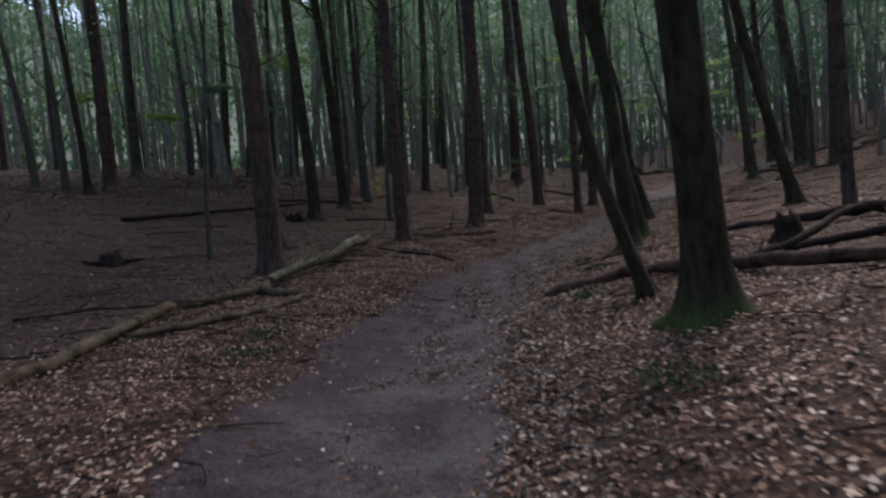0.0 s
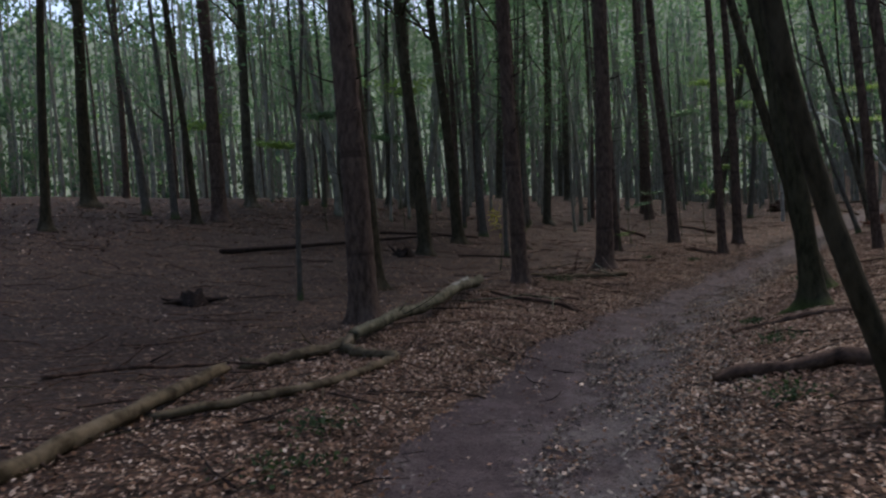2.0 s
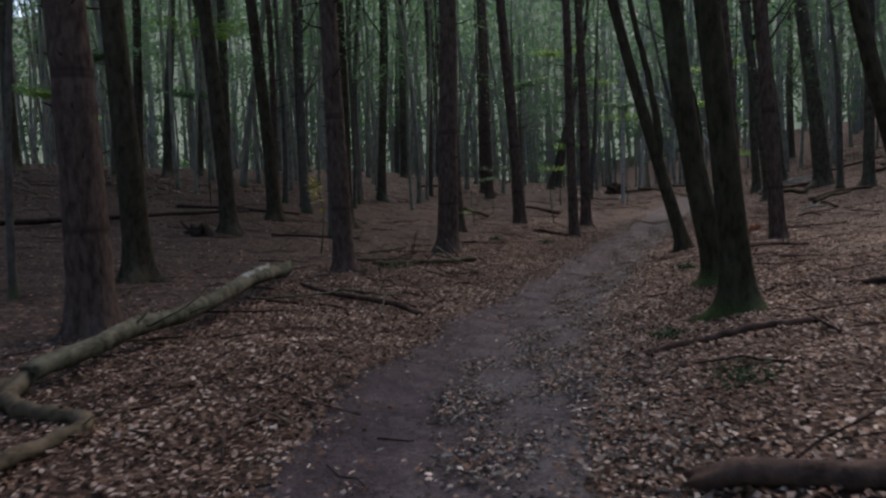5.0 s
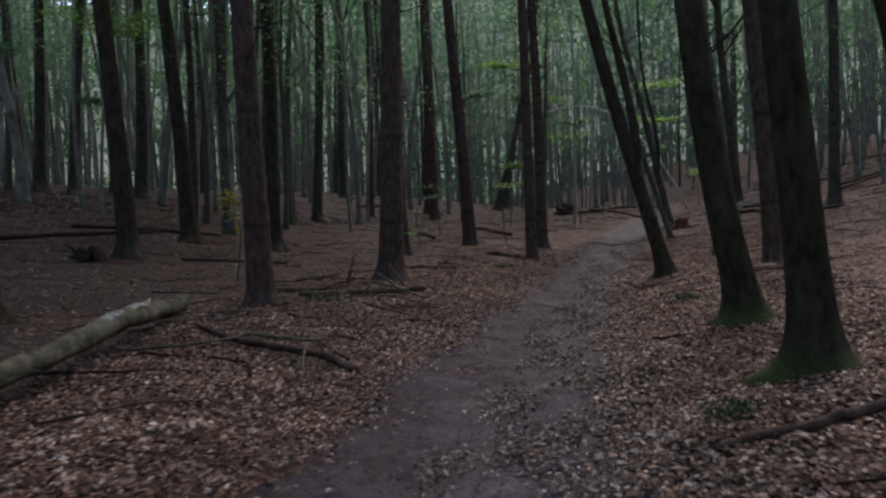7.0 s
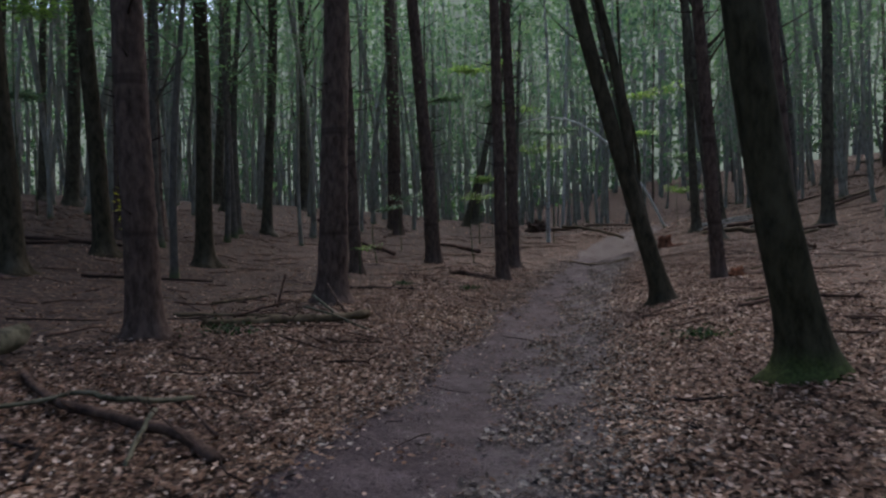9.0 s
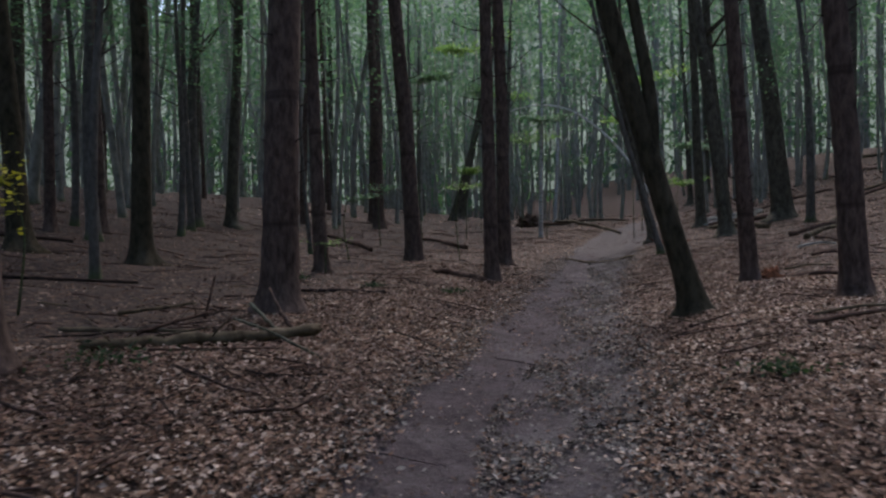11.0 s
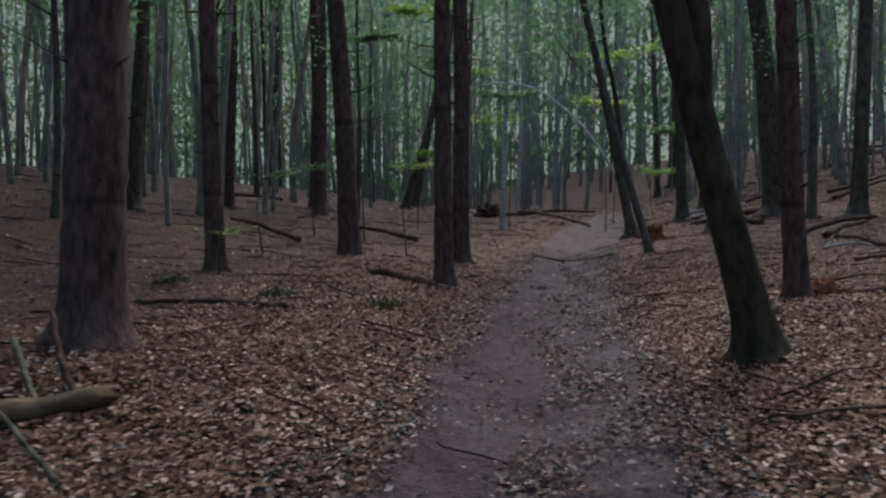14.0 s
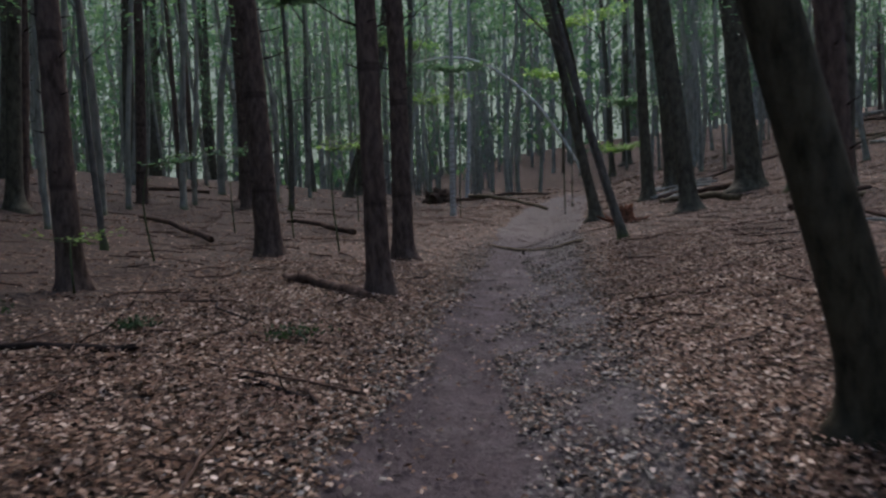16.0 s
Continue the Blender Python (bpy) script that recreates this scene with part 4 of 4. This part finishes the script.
def spray(x, y, z, reach, seed, mat, label, size=0.07, count=150, thick=0.035):
    """A flat spray of leaves on a thin forked twig that grows from a stem beside it."""
    rng = np.random.default_rng(seed)
    ob = tagged(new("leafy_branch"), label, "leafy branch")
    ob.location = (x, y, z)
    a0 = rng.uniform(0, 6.28)
    pts = []
    for i in range(7):
        a = a0 + rng.normal(0, 0.9)
        ln = reach * rng.uniform(0.5, 1)
        part("twig", limb_mesh(rng, (0, 0, 0), a, ln, 0.05, 0.008, YOUNG_BARK, 5), ob)
        s = rng.uniform(0.1, 1, count // 7)
        w = rng.normal(0, 0.14, count // 7) * reach
        pts.append(np.stack([ln * s * math.cos(a) - w * math.sin(a), ln * s * math.sin(a) + w * math.cos(a), 0.18 * ln * s + rng.normal(0, thick * reach, len(s))], 1))
    v, f = leaf_cloud(rng, np.concatenate(pts), size, 0.24)
    part("leaves", quick_mesh("leaves", v, f, mat), ob)
    stem = smooth_line([(0, 0, 0), (-0.1 * math.cos(a0), -0.1 * math.sin(a0), -0.4 * (z - float(land(x, y)))), (0, 0, float(land(x, y)) - z)], 3)
    part("stem", mesh_of("stem", *tube(stem, [0.008 + 0.0012 * i for i in range(len(stem))], 6), YOUNG_BARK), ob)


spray(-1.9, 22.3, 1.5, 0.3, 1, YELLOW_LEAF, "small bright yellow leafy sapling between pines", 0.09, 110, 0.7)
spray(1.5, 27.8, 0.62, 0.6, 2, LIGHT_LEAF, "light green beech seedling before a pine foot", 0.07, 120)
spray(5.0, 32.5, 1.8, 1.0, 3, LIGHT_LEAF, "light green leafy beech sapling beyond the pines", 0.08, 260)
spray(2.1, 30.6, 1.5, 0.9, 4, GREEN_LEAF, "thin green leafy beech sapling", 0.08, 200)
spray(3.4, 36.5, 2.0, 1.1, 5, GREEN_LEAF, "thin green leafy sapling under pines", 0.09, 220)
for k, (x, y, z, q) in enumerate([(10.4, 42.0, 4.8, 1.8), (12.0, 50.5, 4.8, 2.2), (11.0, 47.5, 6.6, 2.4), (8.5, 45.0, 6.2, 2.2), (15.5, 44.5, 5.0, 2.0), (14.0, 42.0, 6.3, 2.2), (16.6, 41.5, 3.6, 1.6), (9.5, 52.0, 3.4, 1.8), (18.0, 46.0, 2.4, 1.6), (4.6, 36.0, 5.2, 1.5), (6.8, 40.0, 7.0, 2.0), (-6.0, 30.0, 6.2, 1.8), (-8.0, 27.0, 5.2, 1.8), (-10.0, 30.0, 4.6, 1.9), (-13.5, 29.0, 5.5, 2.0), (-7.0, 34.0, 5.0, 2.0)]):
    spray(x, y, z, q, 20 + k, LIGHT_LEAF if k % 3 else GREEN_LEAF, "tall thin understorey beech with layered light green leaves", 0.15, 620)


def arching_bough():
    ob = tagged(new("bent_sapling"), "bare pale sapling bent over the path in an arch", "bent sapling")
    x, y = 18.1, 47.6
    z = float(land(x, y))
    ob.location = (x, y, z)
    line = smooth_line([(0, 0, -0.1), (-0.9, 0.2, 1.8), (-2.2, 0.6, 3.8), (-3.9, 1.0, 5.3), (-5.3, 1.3, 5.75), (-6.6, 1.1, 5.6), (-7.8, 0.8, 5.2)], 5)
    n = len(line)
    part("stem", mesh_of("stem", *tube(line, [0.065 - 0.03 * i / n for i in range(n)], 9), BLEACHED), ob)


arching_bough()


def tuft(x, y, seed, label, mat, size=0.16):
    """A small low plant."""
    rng = np.random.default_rng(seed)
    ob = tagged(new("low_plant"), label, "plant")
    ob.location = (x, y, float(land(x, y)) + 0.01)
    c = rng.normal(0, 1, (150, 3)) * (size, size, 0.3 * size)
    c[:, 2] = np.abs(c[:, 2]) + 0.02
    v, f = leaf_cloud(rng, c, 0.05, 0.8)
    part("leaves", quick_mesh("leaves", v, f, mat), ob)


for k, (x, y, w) in enumerate([(-2.03, 7.18, 0.2), (1.41, 8.17, 0.14), (-2.1, 8.15, 0.18), (2.09, 11.0, 0.16), (3.44, 25.42, 0.12), (2.22, 25.96, 0.1), (1.0, 26.5, 0.1), (4.36, 18.27, 0.12), (-0.4, 19.6, 0.2), (1.27, 4.28, 0.14), (2.3, 13.1, 0.1)]):
    tuft(x, y, 300 + k, "low dark green plant growing through dead leaves", FERN_LEAF, w)

# ---- leaf litter and twigs ----


def litter(name, count, y0, y1, reach, six, seed, size, on_path, mat=LITTER_LEAF, mid=0.0, right=2.5):
    rng = np.random.default_rng(seed)
    y = rng.uniform(y0, y1, count) + rng.normal(0, 0.7, count)
    off = mid + rng.uniform(-reach, reach, count) + rng.normal(0, 0.13 * reach, count)
    keep = (np.abs(off - path_mid(y)) > path_half(y) + rng.normal(0, 0.1, count)) | (rng.uniform(0, 1, count) < on_path * np.clip(0.5 + 0.9 * np.sin(3.1 * y + 2 * off) * np.sin(1.3 * y - 5 * off), 0.1, 2) * (1 + right * ((off > path_mid(y) - 0.12 + 0.15 * np.sin(0.9 * y)) & (y > 6))))
    # fewer leaves where leaf_cover imitates shade
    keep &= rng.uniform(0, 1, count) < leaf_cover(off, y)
    y, off = y[keep], off[keep]
    n = len(y)
    x = path_x(y) + off
    ln = size * rng.uniform(0.55, 1.3, n)
    a = rng.uniform(0, 2 * np.pi, n)
    up = rng.uniform(0.012, 0.042, n) + 0.018 * (np.abs(off - path_mid(y)) < path_half(y) + 0.1)
    pitch, rollv, cup = rng.normal(0, 0.22, n), rng.normal(0, 0.28, n), rng.uniform(-0.05, 0.35, n)
    shape = np.array([(-0.5, 0, 0), (-0.12, -0.3, 1), (0.25, -0.23, 1), (0.52, 0, 0.2), (0.25, 0.23, 1), (-0.12, 0.3, 1)]) if six else np.array([(-0.5, 0, 0), (0.05, -0.3, 1), (0.5, 0, 0.2), (0.05, 0.3, 1)])
    u, w, c = shape[:, 0][None], shape[:, 1][None], shape[:, 2][None]
    L = ln[:, None]
    lx, ly = u * L, w * L
    lz = c * cup[:, None] * L * 0.5 + lx * pitch[:, None] + ly * rollv[:, None]
    wx = x[:, None] + lx * np.cos(a)[:, None] - ly * np.sin(a)[:, None]
    wy = y[:, None] + lx * np.sin(a)[:, None] + ly * np.cos(a)[:, None]
    wz = np.repeat((land(x, y) + up)[:, None], shape.shape[0], 1) + lz
    v = np.stack([wx, wy, wz], -1).reshape(-1, 3)
    k = shape.shape[0]
    base = np.arange(n)[:, None] * k
    f = base + (np.arange(6)[None] if six else np.arange(4)[None])
    ob = new(name, quick_mesh(name, v, f, mat))
    tagged(ob, "brown and tan fallen beech leaves strewn on the ground", "fallen leaves", kind="stuff")


litter("fallen_leaves", 120000, 2.0, 28.0, 3.7, True, 1, 0.046, 0.05, right=5.0)
litter("fallen_leaves", 250000, 2.0, 31.0, 4.2, False, 7, 0.043, 0.04, right=5.0)
litter("fallen_leaves", 170000, 1.0, 46.0, 15.0, False, 2, 0.056, 0.05)
litter("fallen_leaves", 26000, 14.0, 38.0, 5.0, False, 4, 0.1, 0.0, LITTER_LEAF, -19.5)
litter("fallen_leaves", 22000, 45.0, 68.0, 20.0, False, 6, 0.13, 0.1)
litter("leaf_crumbs", 90000, 2.0, 36.0, 1.2, False, 3, 0.036, 0.13, CRUMB_LEAF, 0.0, 9.0)
litter("leaf_crumbs", 26000, 4.0, 34.0, 1.1, False, 8, 0.06, 0.07, CRUMB_LEAF, 0.0, 9.0)


def twig_litter():
    rng = np.random.default_rng(9)
    verts, faces, single = [], [], 0
    for i in range(2600):
        big = i > 560
        y = rng.uniform(2, 46)
        off = rng.uniform(-20, 11) if big else rng.uniform(-8, 8)
        if abs(off) < (1.3 if big else 0.5) and (big or rng.uniform() < 0.6):
            continue
        x = float(path_x(y)) + off
        a, ln, r = rng.uniform(0, 6.28), rng.uniform(0.12, 0.6), rng.uniform(0.003, 0.008)
        if big:
            ln, r = rng.uniform(0.25, 1.1), rng.uniform(0.004, 0.014)
        pts = []
        for s in (-0.5, -0.15, 0.2, 0.5):
            px, qy = x + ln * s * math.cos(a) + rng.normal(0, 0.02 + 0.03 * ln), y + ln * s * math.sin(a) + rng.normal(0, 0.02 + 0.03 * ln)
            pts.append((px, qy, float(land(px, qy)) + 0.035 + rng.uniform(0, 0.02)))
        radii = [r, r * 0.95, r * 0.8, r * 0.5]
        if single < 290 and -6 < off < 4.5 and 3 < y < 30:
            single += 1
            base = Vector(pts[1])
            twig = new("fallen_twig", mesh_of("fallen_twig", *tube([Vector(q) - base for q in pts], radii, 6), ROT_WOOD if i % 3 else GREY_WOOD))
            twig.location = base
            tagged(twig, "thin dark dead twig lying on fallen leaves" if i % 3 else "thin grey dead twig lying on fallen leaves", "twig", "twigs on the forest floor")
            continue
        v, f = tube(pts, radii, 5)
        k = len(verts)
        verts += v
        faces += [tuple(q + k for q in g) for g in f]
    tagged(new("fallen_twigs", mesh_of("fallen_twigs", verts, faces, DEAD_WOOD)), "small dead twigs scattered over the leaf litter", "twigs", kind="stuff")


twig_litter()
